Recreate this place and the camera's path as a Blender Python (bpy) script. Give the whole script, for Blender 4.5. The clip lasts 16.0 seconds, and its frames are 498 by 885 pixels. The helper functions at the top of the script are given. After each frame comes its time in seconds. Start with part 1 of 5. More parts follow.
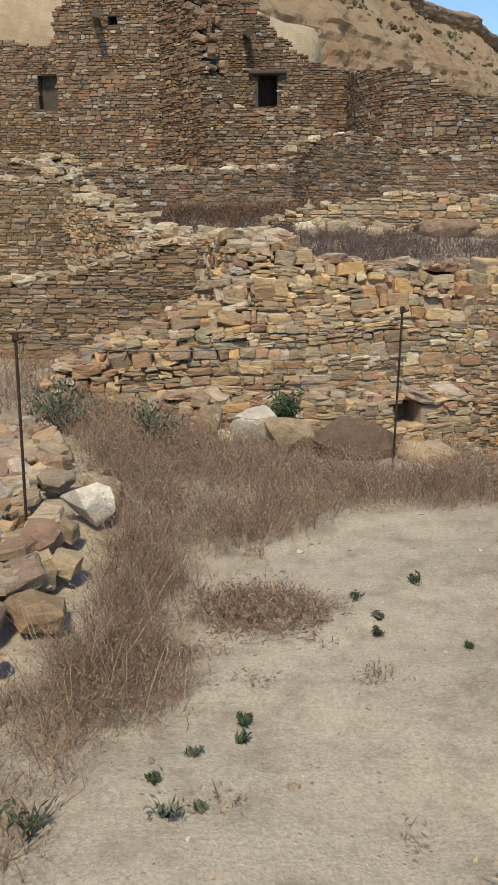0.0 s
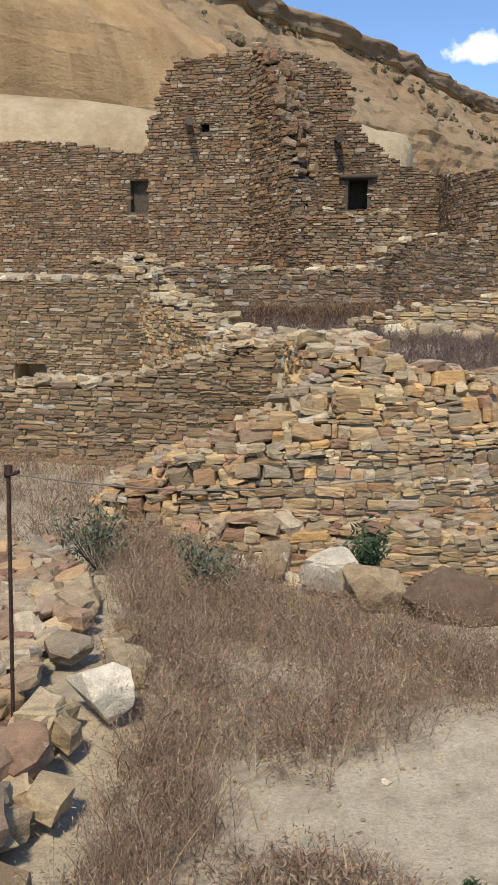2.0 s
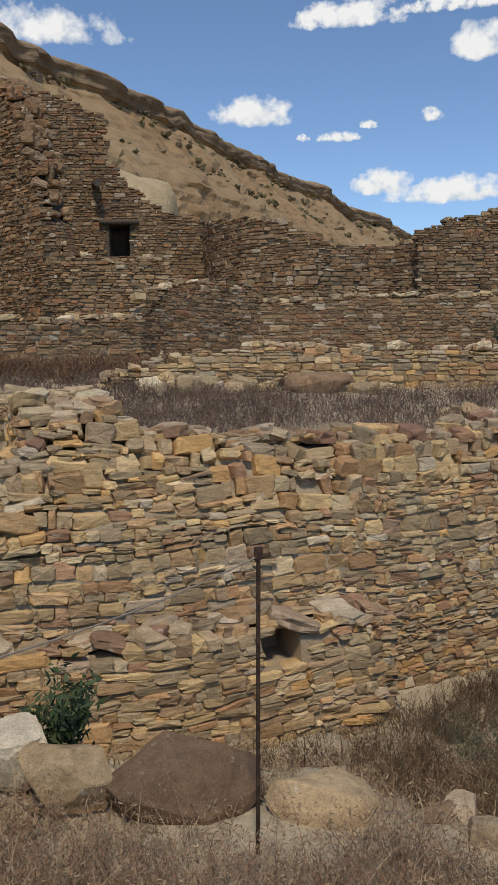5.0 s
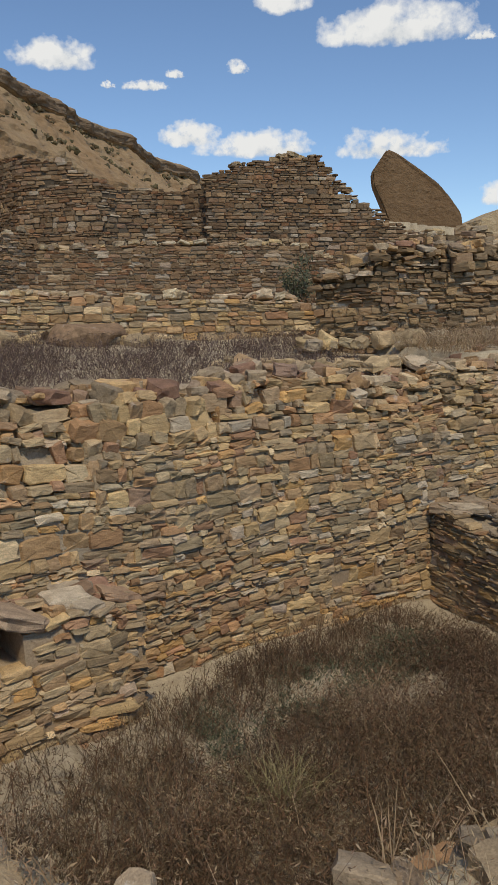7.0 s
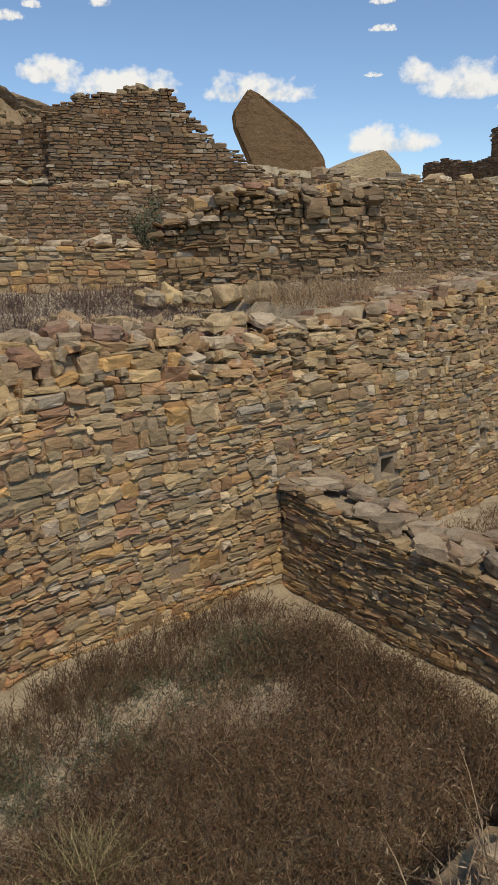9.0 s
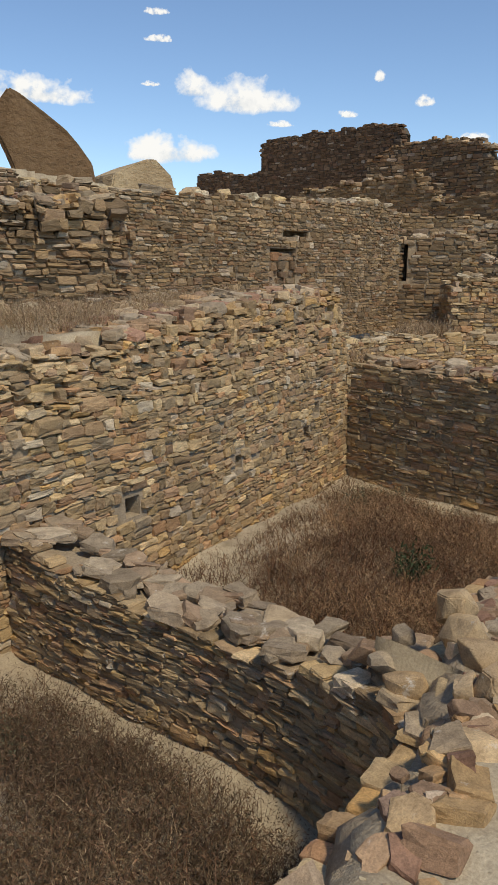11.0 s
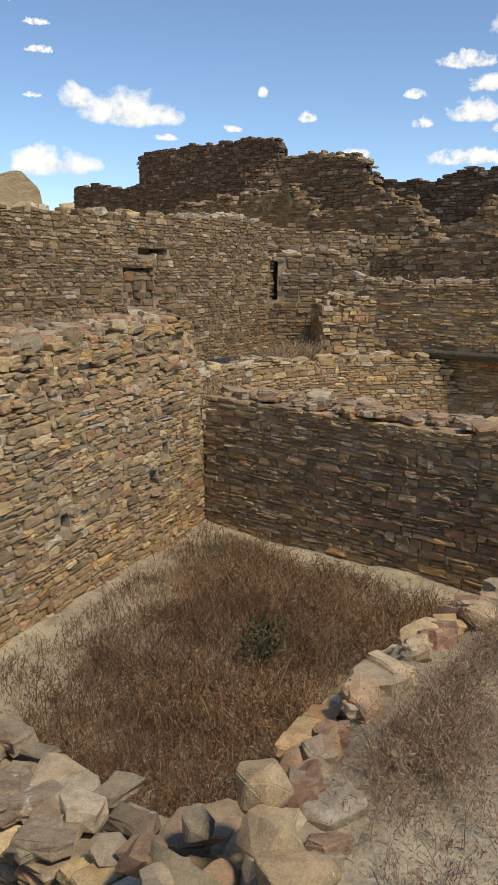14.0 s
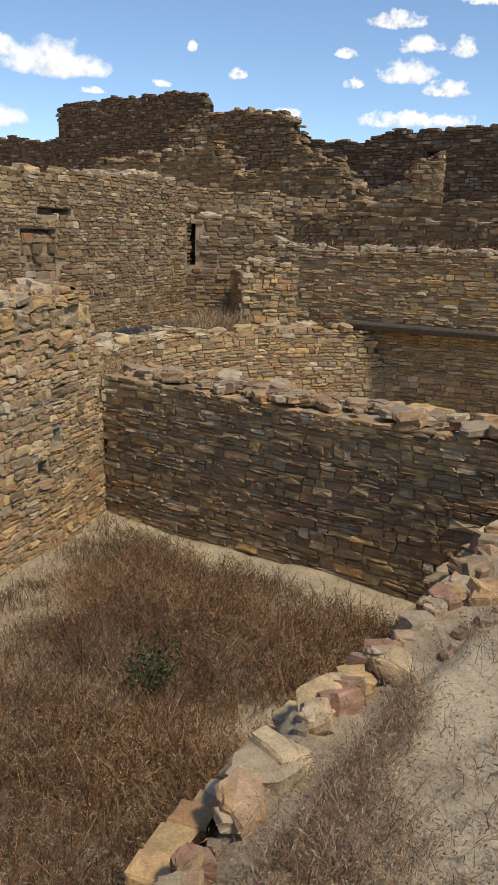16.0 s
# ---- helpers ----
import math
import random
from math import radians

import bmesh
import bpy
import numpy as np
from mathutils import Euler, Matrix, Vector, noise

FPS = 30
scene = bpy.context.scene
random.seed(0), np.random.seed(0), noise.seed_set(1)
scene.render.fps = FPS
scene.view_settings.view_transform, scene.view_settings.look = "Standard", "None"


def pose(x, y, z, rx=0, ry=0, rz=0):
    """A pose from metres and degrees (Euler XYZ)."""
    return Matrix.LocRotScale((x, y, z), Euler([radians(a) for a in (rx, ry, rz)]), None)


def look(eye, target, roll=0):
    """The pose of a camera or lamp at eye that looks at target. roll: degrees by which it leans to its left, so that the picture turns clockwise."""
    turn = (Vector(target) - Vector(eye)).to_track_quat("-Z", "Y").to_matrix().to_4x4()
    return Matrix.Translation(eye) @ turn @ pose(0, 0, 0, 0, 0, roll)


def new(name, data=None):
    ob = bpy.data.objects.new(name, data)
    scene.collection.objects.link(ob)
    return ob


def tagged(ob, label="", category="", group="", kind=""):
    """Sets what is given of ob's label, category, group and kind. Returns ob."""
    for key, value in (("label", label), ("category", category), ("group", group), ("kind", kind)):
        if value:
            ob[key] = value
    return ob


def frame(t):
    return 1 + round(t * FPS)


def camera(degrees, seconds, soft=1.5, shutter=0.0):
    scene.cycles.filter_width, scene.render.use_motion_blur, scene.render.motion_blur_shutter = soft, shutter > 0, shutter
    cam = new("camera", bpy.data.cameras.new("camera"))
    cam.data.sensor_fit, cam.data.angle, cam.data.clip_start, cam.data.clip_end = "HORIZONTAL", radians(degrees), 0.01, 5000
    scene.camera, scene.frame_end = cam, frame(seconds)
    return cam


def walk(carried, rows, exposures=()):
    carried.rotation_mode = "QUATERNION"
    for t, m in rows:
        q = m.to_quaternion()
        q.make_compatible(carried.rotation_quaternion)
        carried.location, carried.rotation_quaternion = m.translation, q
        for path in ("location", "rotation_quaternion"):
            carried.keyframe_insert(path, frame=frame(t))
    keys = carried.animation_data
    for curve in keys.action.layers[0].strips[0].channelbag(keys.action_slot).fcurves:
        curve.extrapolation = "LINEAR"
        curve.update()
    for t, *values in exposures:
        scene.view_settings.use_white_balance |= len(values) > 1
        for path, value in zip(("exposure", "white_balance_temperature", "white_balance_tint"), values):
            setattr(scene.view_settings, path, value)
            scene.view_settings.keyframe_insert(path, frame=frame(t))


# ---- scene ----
cam = camera(33.8, 16.0)
PATH = [
    (0, (0.713, 0.376, 1.566), (0.508, 2.284, 1.003), 0.2),
    (0.5, (0.631, 0.616, 1.565), (0.358, 2.53, 1.056), -0.0),
    (1, (0.635, 0.865, 1.558), (0.281, 2.773, 1.075), 0.3),
    (1.5, (0.658, 1.127, 1.563), (0.243, 3.031, 1.116), 0.7),
    (2, (0.64, 1.336, 1.551), (0.227, 3.264, 1.215), 0.8),
    (2.5, (0.608, 1.542, 1.585), (0.247, 3.499, 1.381), 1.1),
    (3, (0.639, 1.763, 1.562), (0.319, 3.725, 1.344), 0.9),
    (3.5, (0.733, 1.966, 1.591), (0.397, 3.927, 1.383), 1.7),
    (4, (0.821, 2.112, 1.591), (0.543, 4.082, 1.386), 0.8),
    (4.5, (0.865, 2.349, 1.582), (0.783, 4.334, 1.358), 0.2),
    (5, (0.928, 2.562, 1.583), (1.017, 4.548, 1.365), -0.3),
    (5.2, (0.981, 2.635, 1.579), (1.138, 4.616, 1.346), -0.5),
    (7.3, (1.573, 3.31, 1.512), (2.172, 5.187, 1.17), -0.7),
    (7.5, (1.614, 3.37, 1.513), (2.275, 5.224, 1.16), -0.7),
    (8, (1.801, 3.589, 1.522), (2.557, 5.4, 1.139), -0.1),
    (8.5, (1.945, 3.746, 1.546), (2.704, 5.554, 1.153), 0.2),
    (9, (2.036, 3.894, 1.528), (2.834, 5.672, 1.076), -0.3),
    (9.5, (2.16, 4.02, 1.556), (3.123, 5.708, 1.083), -1.0),
    (9.7, (2.223, 4.07, 1.56), (3.281, 5.703, 1.096), -1.0),
    (11.8, (2.936, 4.352, 1.667), (4.289, 5.768, 1.263), 1.4),
    (12, (3.01, 4.404, 1.673), (4.428, 5.76, 1.285), 1.1),
    (12.5, (3.126, 4.46, 1.673), (4.608, 5.749, 1.294), 0.3),
    (13, (3.336, 4.48, 1.712), (4.808, 5.784, 1.349), 1.3),
    (13.5, (3.498, 4.499, 1.725), (4.925, 5.85, 1.353), 1.0),
    (14, (3.635, 4.645, 1.722), (5.057, 5.993, 1.322), 0.7),
    (14.5, (3.783, 4.831, 1.747), (5.264, 6.108, 1.326), 0.4),
    (15, (3.985, 4.894, 1.738), (5.534, 6.075, 1.286), 0.7),
    (15.5, (4.194, 4.92, 1.773), (5.749, 6.088, 1.304), 1.9),
    (16, (4.309, 4.961, 1.779), (5.828, 6.168, 1.293), 1.7),
]
walk(cam, [(t, look(eye, target, roll)) for t, eye, target, roll in PATH],
     exposures=[(0, 0.36, 6500, 8), (0.5, 0.36, 6450, 8), (1.5, 0.5, 6400, 8), (2, 0.48, 6400, 8), (2.5, 0.34, 6500, 8), (3.5, 0.28, 6600, 8), (4, 0.28, 6650, 8), (4.5, 0.15, 6650, 8), (5, -0.1, 6650, 8), (7.5, -0.2, 6750, 8), (9.5, -0.06, 6900, 8), (12, 0.07, 6850, 8), (14, 0.13, 6850, 8), (16, 0.2, 6900, 8)])

# ---- world, sun, exposure ----
SUN_EL, SUN_AZ = 56.0, 182.0   # degrees; azimuth clockwise from +y
world = bpy.data.worlds.new("sky")
scene.world = world
world.use_nodes = True
wn, wl = world.node_tree.nodes, world.node_tree.links
sky = wn.new("ShaderNodeTexSky")
sky.sky_type, sky.sun_disc = "NISHITA", False
sky.sun_elevation, sky.sun_rotation = radians(SUN_EL), radians(SUN_AZ)
sky.altitude, sky.dust_density, sky.ozone_density = 1800, 0.1, 4.4
wn["Background"].inputs["Strength"].default_value = 0.15
wl.new(sky.outputs[0], wn["Background"].inputs["Color"])
sun = new("sun", bpy.data.lights.new("sun", "SUN"))
sun.data.energy, sun.data.angle, sun.data.color = 2.8, radians(7), (1.0, 0.89, 0.74)
sd = Vector((math.sin(radians(SUN_AZ)) * math.cos(radians(SUN_EL)), math.cos(radians(SUN_AZ)) * math.cos(radians(SUN_EL)), math.sin(radians(SUN_EL))))
sun.matrix_world = look(sd * 50, (0, 0, 0))


# ---- materials ----
def material(name, rough=0.9):
    m = bpy.data.materials.new(name)
    m.use_nodes = True
    nt = m.node_tree
    b = nt.nodes["Principled BSDF"]
    b.inputs["Roughness"].default_value = rough
    b.inputs["Specular IOR Level"].default_value = 0.25
    return m, nt, b


def node(nt, kind, **values):
    n = nt.nodes.new(kind)
    for key, value in values.items():
        n.inputs[key].default_value = value
    return n


def noise_at(nt, pos, scale, detail=4.0, rough=0.6):
    n = node(nt, "ShaderNodeTexNoise", Scale=scale, Detail=detail, Roughness=rough)
    nt.links.new(pos, n.inputs["Vector"])
    return n.outputs["Fac"]


def ramp(nt, fac, stops, hard=False):
    r = nt.nodes.new("ShaderNodeValToRGB")
    r.color_ramp.interpolation = "CONSTANT" if hard else "LINEAR"
    while len(r.color_ramp.elements) < len(stops):
        r.color_ramp.elements.new(0.5)
    for e, (p, c) in zip(r.color_ramp.elements, stops):
        e.position, e.color = p, (*c, 1) if len(c) == 3 else c
    nt.links.new(fac, r.inputs["Fac"])
    return r.outputs["Color"]


def calc(nt, op, a, b=None):
    n = nt.nodes.new("ShaderNodeMath")
    n.operation = op
    for k, v in enumerate((a, b)):
        if v is None:
            continue
        if isinstance(v, (int, float)):
            n.inputs[k].default_value = v
        else:
            nt.links.new(v, n.inputs[k])
    return n.outputs[0]


def mixed(nt, fac, a, b, kind="MIX"):
    n = nt.nodes.new("ShaderNodeMix")
    n.data_type, n.blend_type = "RGBA", kind
    for k, v in ((0, fac), (6, a), (7, b)):
        if isinstance(v, (int, float)):
            n.inputs[k].default_value = v
        elif isinstance(v, tuple):
            n.inputs[k].default_value = (*v, 1)
        else:
            nt.links.new(v, n.inputs[k])
    return n.outputs[2]


def relief(nt, b, height, strength, distance):
    n = node(nt, "ShaderNodeBump", Strength=strength, Distance=distance)
    nt.links.new(height, n.inputs["Height"])
    nt.links.new(n.outputs[0], b.inputs["Normal"])


def random_piece(nt):
    """A random number for each piece, whether an object of its own or an island of a joined mesh."""
    a, g = nt.nodes.new("ShaderNodeObjectInfo"), nt.nodes.new("ShaderNodeNewGeometry")
    return calc(nt, "FRACT", calc(nt, "ADD", a.outputs["Random"], g.outputs["Random Per Island"])), g.outputs["Position"]


def stone_mat(name, colours, spots=0.5, bump=0.5, bedding=4, accent=0.5):
    m, nt, b = material(name, 0.92)
    r, pos = random_piece(nt)
    c = ramp(nt, r, [(k / len(colours), v) for k, v in enumerate(colours)], hard=True)
    value = calc(nt, "ADD", 0.72, calc(nt, "MULTIPLY", calc(nt, "FRACT", calc(nt, "MULTIPLY", r, 61.7)), 0.5))
    c = mixed(nt, 1.0, c, ramp(nt, calc(nt, "MULTIPLY", value, 0.7), [(0.0, (0, 0, 0)), (1.0, (1.43, 1.43, 1.43))]), "MULTIPLY")
    c = mixed(nt, calc(nt, "MULTIPLY", calc(nt, "GREATER_THAN", calc(nt, "FRACT", calc(nt, "MULTIPLY", r, 127.3)), 0.955), accent), c, (0.70, 0.63, 0.50))
    c = mixed(nt, calc(nt, "MULTIPLY", calc(nt, "GREATER_THAN", calc(nt, "FRACT", calc(nt, "MULTIPLY", r, 211.9)), 0.92), 0.55 * accent), c, (0.36, 0.20, 0.13))
    c = mixed(nt, calc(nt, "MULTIPLY", calc(nt, "GREATER_THAN", calc(nt, "FRACT", calc(nt, "MULTIPLY", r, 307.1)), 0.9), 0.5 * accent), c, (0.36, 0.33, 0.27))
    stretch = nt.nodes.new("ShaderNodeMapping")
    stretch.inputs["Scale"].default_value = (1, 1, bedding)
    nt.links.new(pos, stretch.inputs["Vector"])
    big = noise_at(nt, pos, 1.7, 3)
    strata = noise_at(nt, stretch.outputs[0], 14, 5, 0.7)
    fine = noise_at(nt, pos, 130, 4, 0.7)
    c = mixed(nt, 1.0, c, ramp(nt, strata, [(0.25, (0.55, 0.53, 0.52)), (0.55, (1, 1, 1)), (0.8, (1.3, 1.26, 1.2))]), "MULTIPLY")
    c = mixed(nt, 1.0, c, ramp(nt, fine, [(0.3, (0.72, 0.72, 0.72)), (0.65, (1.15, 1.15, 1.15))]), "MULTIPLY")
    c = mixed(nt, 0.35, c, ramp(nt, big, [(0.35, (0.75, 0.62, 0.5)), (0.65, (1.2, 1.12, 1.0))]), "MULTIPLY")
    crust = noise_at(nt, pos, 9, 5, 0.75)
    mask = calc(nt, "MULTIPLY", ramp(nt, crust, [(0.62, (0, 0, 0)), (0.7, (1, 1, 1))]), spots)
    c = mixed(nt, mask, c, (0.62, 0.57, 0.48))
    nt.links.new(c, b.inputs["Base Color"])
    relief(nt, b, calc(nt, "ADD", strata, calc(nt, "MULTIPLY", fine, 0.35)), bump, 0.02)
    return m


WARM = [(0.517, 0.365, 0.185), (0.391, 0.286, 0.160), (0.468, 0.343, 0.185), (0.356, 0.264, 0.153), (0.546, 0.401, 0.211), (0.429, 0.299, 0.168),
        (0.337, 0.260, 0.158), (0.565, 0.374, 0.160), (0.419, 0.321, 0.185), (0.458, 0.282, 0.150), (0.376, 0.290, 0.171), (0.526, 0.383, 0.193),
        (0.342, 0.246, 0.142), (0.653, 0.506, 0.296), (0.429, 0.326, 0.182), (0.487, 0.317, 0.175)]
MIXED = [(0.52, 0.375, 0.195), (0.39, 0.295, 0.17), (0.48, 0.35, 0.19), (0.345, 0.265, 0.16), (0.56, 0.41, 0.21), (0.43, 0.29, 0.155), (0.38, 0.295, 0.185), (0.57, 0.36, 0.15), (0.43, 0.335, 0.2),
         (0.46, 0.28, 0.145), (0.40, 0.32, 0.195), (0.53, 0.39, 0.205), (0.35, 0.245, 0.14), (0.62, 0.49, 0.30), (0.32, 0.25, 0.155), (0.48, 0.32, 0.165), (0.42, 0.325, 0.19), (0.38, 0.23, 0.135)]
GREY = [(0.344, 0.241, 0.127), (0.291, 0.208, 0.111), (0.399, 0.274, 0.135), (0.271, 0.191, 0.102), (0.365, 0.246, 0.127), (0.438, 0.301, 0.146),
        (0.317, 0.218, 0.111), (0.344, 0.208, 0.102), (0.285, 0.208, 0.116), (0.378, 0.263, 0.138), (0.573, 0.412, 0.224), (0.304, 0.202, 0.102)]
BROWN = [(0.320, 0.211, 0.118), (0.260, 0.177, 0.104), (0.366, 0.244, 0.136), (0.238, 0.163, 0.101), (0.336, 0.211, 0.118), (0.298, 0.211, 0.130),
         (0.389, 0.271, 0.157), (0.275, 0.184, 0.109), (0.336, 0.190, 0.103), (0.260, 0.190, 0.118), (0.40, 0.30, 0.19), (0.305, 0.224, 0.138)]
# shade on the far walls is put into these colours
SHADED = [(0.212, 0.143, 0.090), (0.170, 0.117, 0.077), (0.244, 0.165, 0.100), (0.195, 0.129, 0.082), (0.155, 0.108, 0.072), (0.260, 0.179, 0.113)]
stone_warm = stone_mat("sandstone_warm", WARM, 0.5)
stone_mixed = stone_mat("sandstone_mixed", [tuple(1.08 * q for q in c) for c in MIXED], 0.45)
rubble_cap = stone_mat("ruddy_cap_stone", [(0.40, 0.275, 0.17), (0.46, 0.355, 0.22), (0.35, 0.24, 0.155), (0.50, 0.41, 0.28), (0.45, 0.30, 0.16), (0.39, 0.31, 0.205), (0.52, 0.36, 0.18), (0.33, 0.20, 0.135), (0.44, 0.36, 0.25)], 0.5, bedding=1.4)
stone_grey = stone_mat("sandstone_grey", [(0.88 * r0, 0.91 * g0, 1.0 * b0) for r0, g0, b0 in GREY], 0.25)
stone_brown = stone_mat("sandstone_brown", [tuple(0.9 * q for q in c) for c in BROWN], 0.2)
stone_shaded = stone_mat("sandstone_shaded", SHADED, 0.05)
dusty_cap = stone_mat("dusty_sandstone", [(0.42, 0.34, 0.235), (0.37, 0.30, 0.205), (0.46, 0.365, 0.235), (0.40, 0.30, 0.195), (0.35, 0.29, 0.205), (0.40, 0.29, 0.19), (0.48, 0.40, 0.28), (0.34, 0.26, 0.175)], 0.7, bedding=1.4, accent=0.15)
stone_cap = stone_mat("sandstone_cap", [(0.51, 0.40, 0.245), (0.46, 0.37, 0.235), (0.56, 0.46, 0.29), (0.44, 0.33, 0.20), (0.40, 0.325, 0.22), (0.56, 0.43, 0.235), (0.48, 0.37, 0.23), (0.63, 0.55, 0.38)], 0.6, bedding=1.4)


def earth_mat(name, light, dark, bump=0.6, pebbles=0.5):
    m, nt, b = material(name, 0.97)
    pos = nt.nodes.new("ShaderNodeNewGeometry").outputs["Position"]
    big, mid, fine = noise_at(nt, pos, 0.9, 4), noise_at(nt, pos, 7, 5, 0.65), noise_at(nt, pos, 90, 4, 0.7)
    c = mixed(nt, ramp(nt, big, [(0.35, (0, 0, 0)), (0.7, (1, 1, 1))]), light, dark)
    c = mixed(nt, 1.0, c, ramp(nt, mid, [(0.3, (0.72, 0.7, 0.67)), (0.5, (1, 1, 1)), (0.7, (1.14, 1.14, 1.13))]), "MULTIPLY")
    c = mixed(nt, 1.0, c, ramp(nt, fine, [(0.3, (0.7, 0.69, 0.67)), (0.7, (1.12, 1.12, 1.12))]), "MULTIPLY")
    v = node(nt, "ShaderNodeTexVoronoi", Scale=26.0)
    nt.links.new(pos, v.inputs["Vector"])
    dots = calc(nt, "MULTIPLY", ramp(nt, v.outputs["Distance"], [(0.1, (1, 1, 1)), (0.17, (0, 0, 0))]), calc(nt, "MULTIPLY", ramp(nt, mid, [(0.5, (0, 0, 0)), (0.6, (1, 1, 1))]), pebbles))
    c = mixed(nt, dots, c, (0.22, 0.17, 0.12))
    cr = node(nt, "ShaderNodeTexVoronoi", Scale=7.0)
    cr.feature = "DISTANCE_TO_EDGE"
    wob = nt.nodes.new("ShaderNodeVectorMath")
    nt.links.new(pos, wob.inputs[0])
    wn2 = node(nt, "ShaderNodeTexNoise", Scale=9.0)
    nt.links.new(pos, wn2.inputs["Vector"])
    sc = nt.nodes.new("ShaderNodeVectorMath")
    sc.operation = "SCALE"
    sc.inputs["Scale"].default_value = 0.12
    nt.links.new(wn2.outputs["Color"], sc.inputs[0])
    nt.links.new(sc.outputs[0], wob.inputs[1])
    nt.links.new(wob.outputs[0], cr.inputs["Vector"])
    crack = calc(nt, "MULTIPLY", ramp(nt, cr.outputs["Distance"], [(0.0, (1, 1, 1)), (0.035, (0, 0, 0))]), ramp(nt, big, [(0.45, (0, 0, 0)), (0.6, (0.45, 0.45, 0.45))]))
    c = mixed(nt, crack, c, (0.2, 0.155, 0.11))
    nt.links.new(c, b.inputs["Base Color"])
    relief(nt, b, calc(nt, "ADD", calc(nt, "ADD", mid, calc(nt, "MULTIPLY", fine, 0.3)), calc(nt, "MULTIPLY", dots, 0.5)), bump, 0.03)
    return m


soil = earth_mat("pale_sandy_soil", (0.51, 0.43, 0.295), (0.43, 0.355, 0.245))
mortar = earth_mat("mud_mortar", (0.44, 0.335, 0.215), (0.36, 0.27, 0.17), 0.7, 0.3)
mud_top = earth_mat("pale_mud_capping", (0.45, 0.365, 0.25), (0.37, 0.295, 0.2), 0.9, 0.6)
mortar_dark = earth_mat("dark_mud_mortar", (0.13, 0.105, 0.075), (0.10, 0.08, 0.058), 0.5, 0.1)


def plant_mat(name, colours):
    m, nt, b = material(name, 0.85)
    r, pos = random_piece(nt)
    c = ramp(nt, r, [(k / len(colours), v) for k, v in enumerate(colours)], hard=True)
    patch = noise_at(nt, pos, 1.3, 3)
    c = mixed(nt, 0.6, c, ramp(nt, patch, [(0.3, (0.7, 0.62, 0.6)), (0.7, (1.25, 1.2, 1.1))]), "MULTIPLY")
    nt.links.new(c, b.inputs["Base Color"])
    return m


weed_grey = plant_mat("grey_dry_weed", [(0.29, 0.2, 0.125), (0.21, 0.145, 0.095), (0.37, 0.275, 0.175), (0.25, 0.155, 0.1), (0.45, 0.35, 0.225), (0.18, 0.13, 0.09), (0.31, 0.185, 0.115)])
weed_red = plant_mat("rusty_dry_grass", [(0.19, 0.1, 0.055), (0.13, 0.08, 0.048), (0.245, 0.135, 0.07), (0.16, 0.084, 0.048), (0.12, 0.085, 0.05), (0.25, 0.175, 0.1), (0.1, 0.068, 0.042)])
weed_purple = plant_mat("purple_dry_weed", [(0.135, 0.095, 0.078), (0.10, 0.075, 0.065), (0.165, 0.12, 0.095), (0.115, 0.078, 0.068), (0.21, 0.155, 0.115)])
weed_dark = plant_mat("dark_brown_grass", [(0.125, 0.075, 0.045), (0.085, 0.065, 0.04), (0.18, 0.105, 0.06), (0.16, 0.115, 0.065), (0.10, 0.075, 0.045), (0.24, 0.185, 0.115), (0.13, 0.085, 0.052), (0.155, 0.10, 0.06)])
straw = plant_mat("straw_grass", [(0.38, 0.29, 0.175), (0.30, 0.22, 0.135), (0.44, 0.35, 0.225), (0.26, 0.185, 0.12), (0.34, 0.235, 0.145)])
green = plant_mat("green_leaf", [(0.045, 0.075, 0.03), (0.06, 0.095, 0.04), (0.085, 0.115, 0.055), (0.04, 0.06, 0.03)])
sage = plant_mat("grey_green_leaf", [(0.11, 0.125, 0.075), (0.14, 0.15, 0.095), (0.09, 0.105, 0.06), (0.17, 0.17, 0.11)])
steel, nt, b = material("rusty_steel", 0.7)
b.inputs["Metallic"].default_value = 0.4
c = ramp(nt, noise_at(nt, nt.nodes.new("ShaderNodeNewGeometry").outputs["Position"], 60, 4), [(0.35, (0.035, 0.024, 0.018)), (0.7, (0.10, 0.06, 0.04))])
nt.links.new(c, b.inputs["Base Color"])
cable_mat, nt, b = material("worn_cable", 0.6)
c = ramp(nt, noise_at(nt, nt.nodes.new("ShaderNodeNewGeometry").outputs["Position"], 90, 3), [(0.3, (0.16, 0.13, 0.10)), (0.7, (0.27, 0.23, 0.18))])
nt.links.new(c, b.inputs["Base Color"])
timber, nt, b = material("weathered_timber", 0.9)
c = ramp(nt, noise_at(nt, nt.nodes.new("ShaderNodeNewGeometry").outputs["Position"], 30, 5), [(0.3, (0.05, 0.04, 0.03)), (0.7, (0.14, 0.11, 0.085))])
nt.links.new(c, b.inputs["Base Color"])

# ---- mesh helpers ----
rng = np.random.default_rng(7)


def mesh_of(name, verts, faces, mat):
    me = bpy.data.meshes.new(name)
    me.from_pydata(np.asarray(verts, float).tolist(), [], faces if isinstance(faces, list) else faces.tolist())
    me.materials.append(mat)
    return me


def under(ob, parent):
    if parent is not None:
        ob.parent = parent
    return ob


def part(name, me, parent, label="", matrix=None):
    ob = under(new(name, me), parent)
    if matrix is not None:
        ob.matrix_basis = matrix
    return tagged(ob, label) if label else ob


def smooth_noise(x, y, seed=0.0):
    return noise.noise(Vector((x, y, seed)))


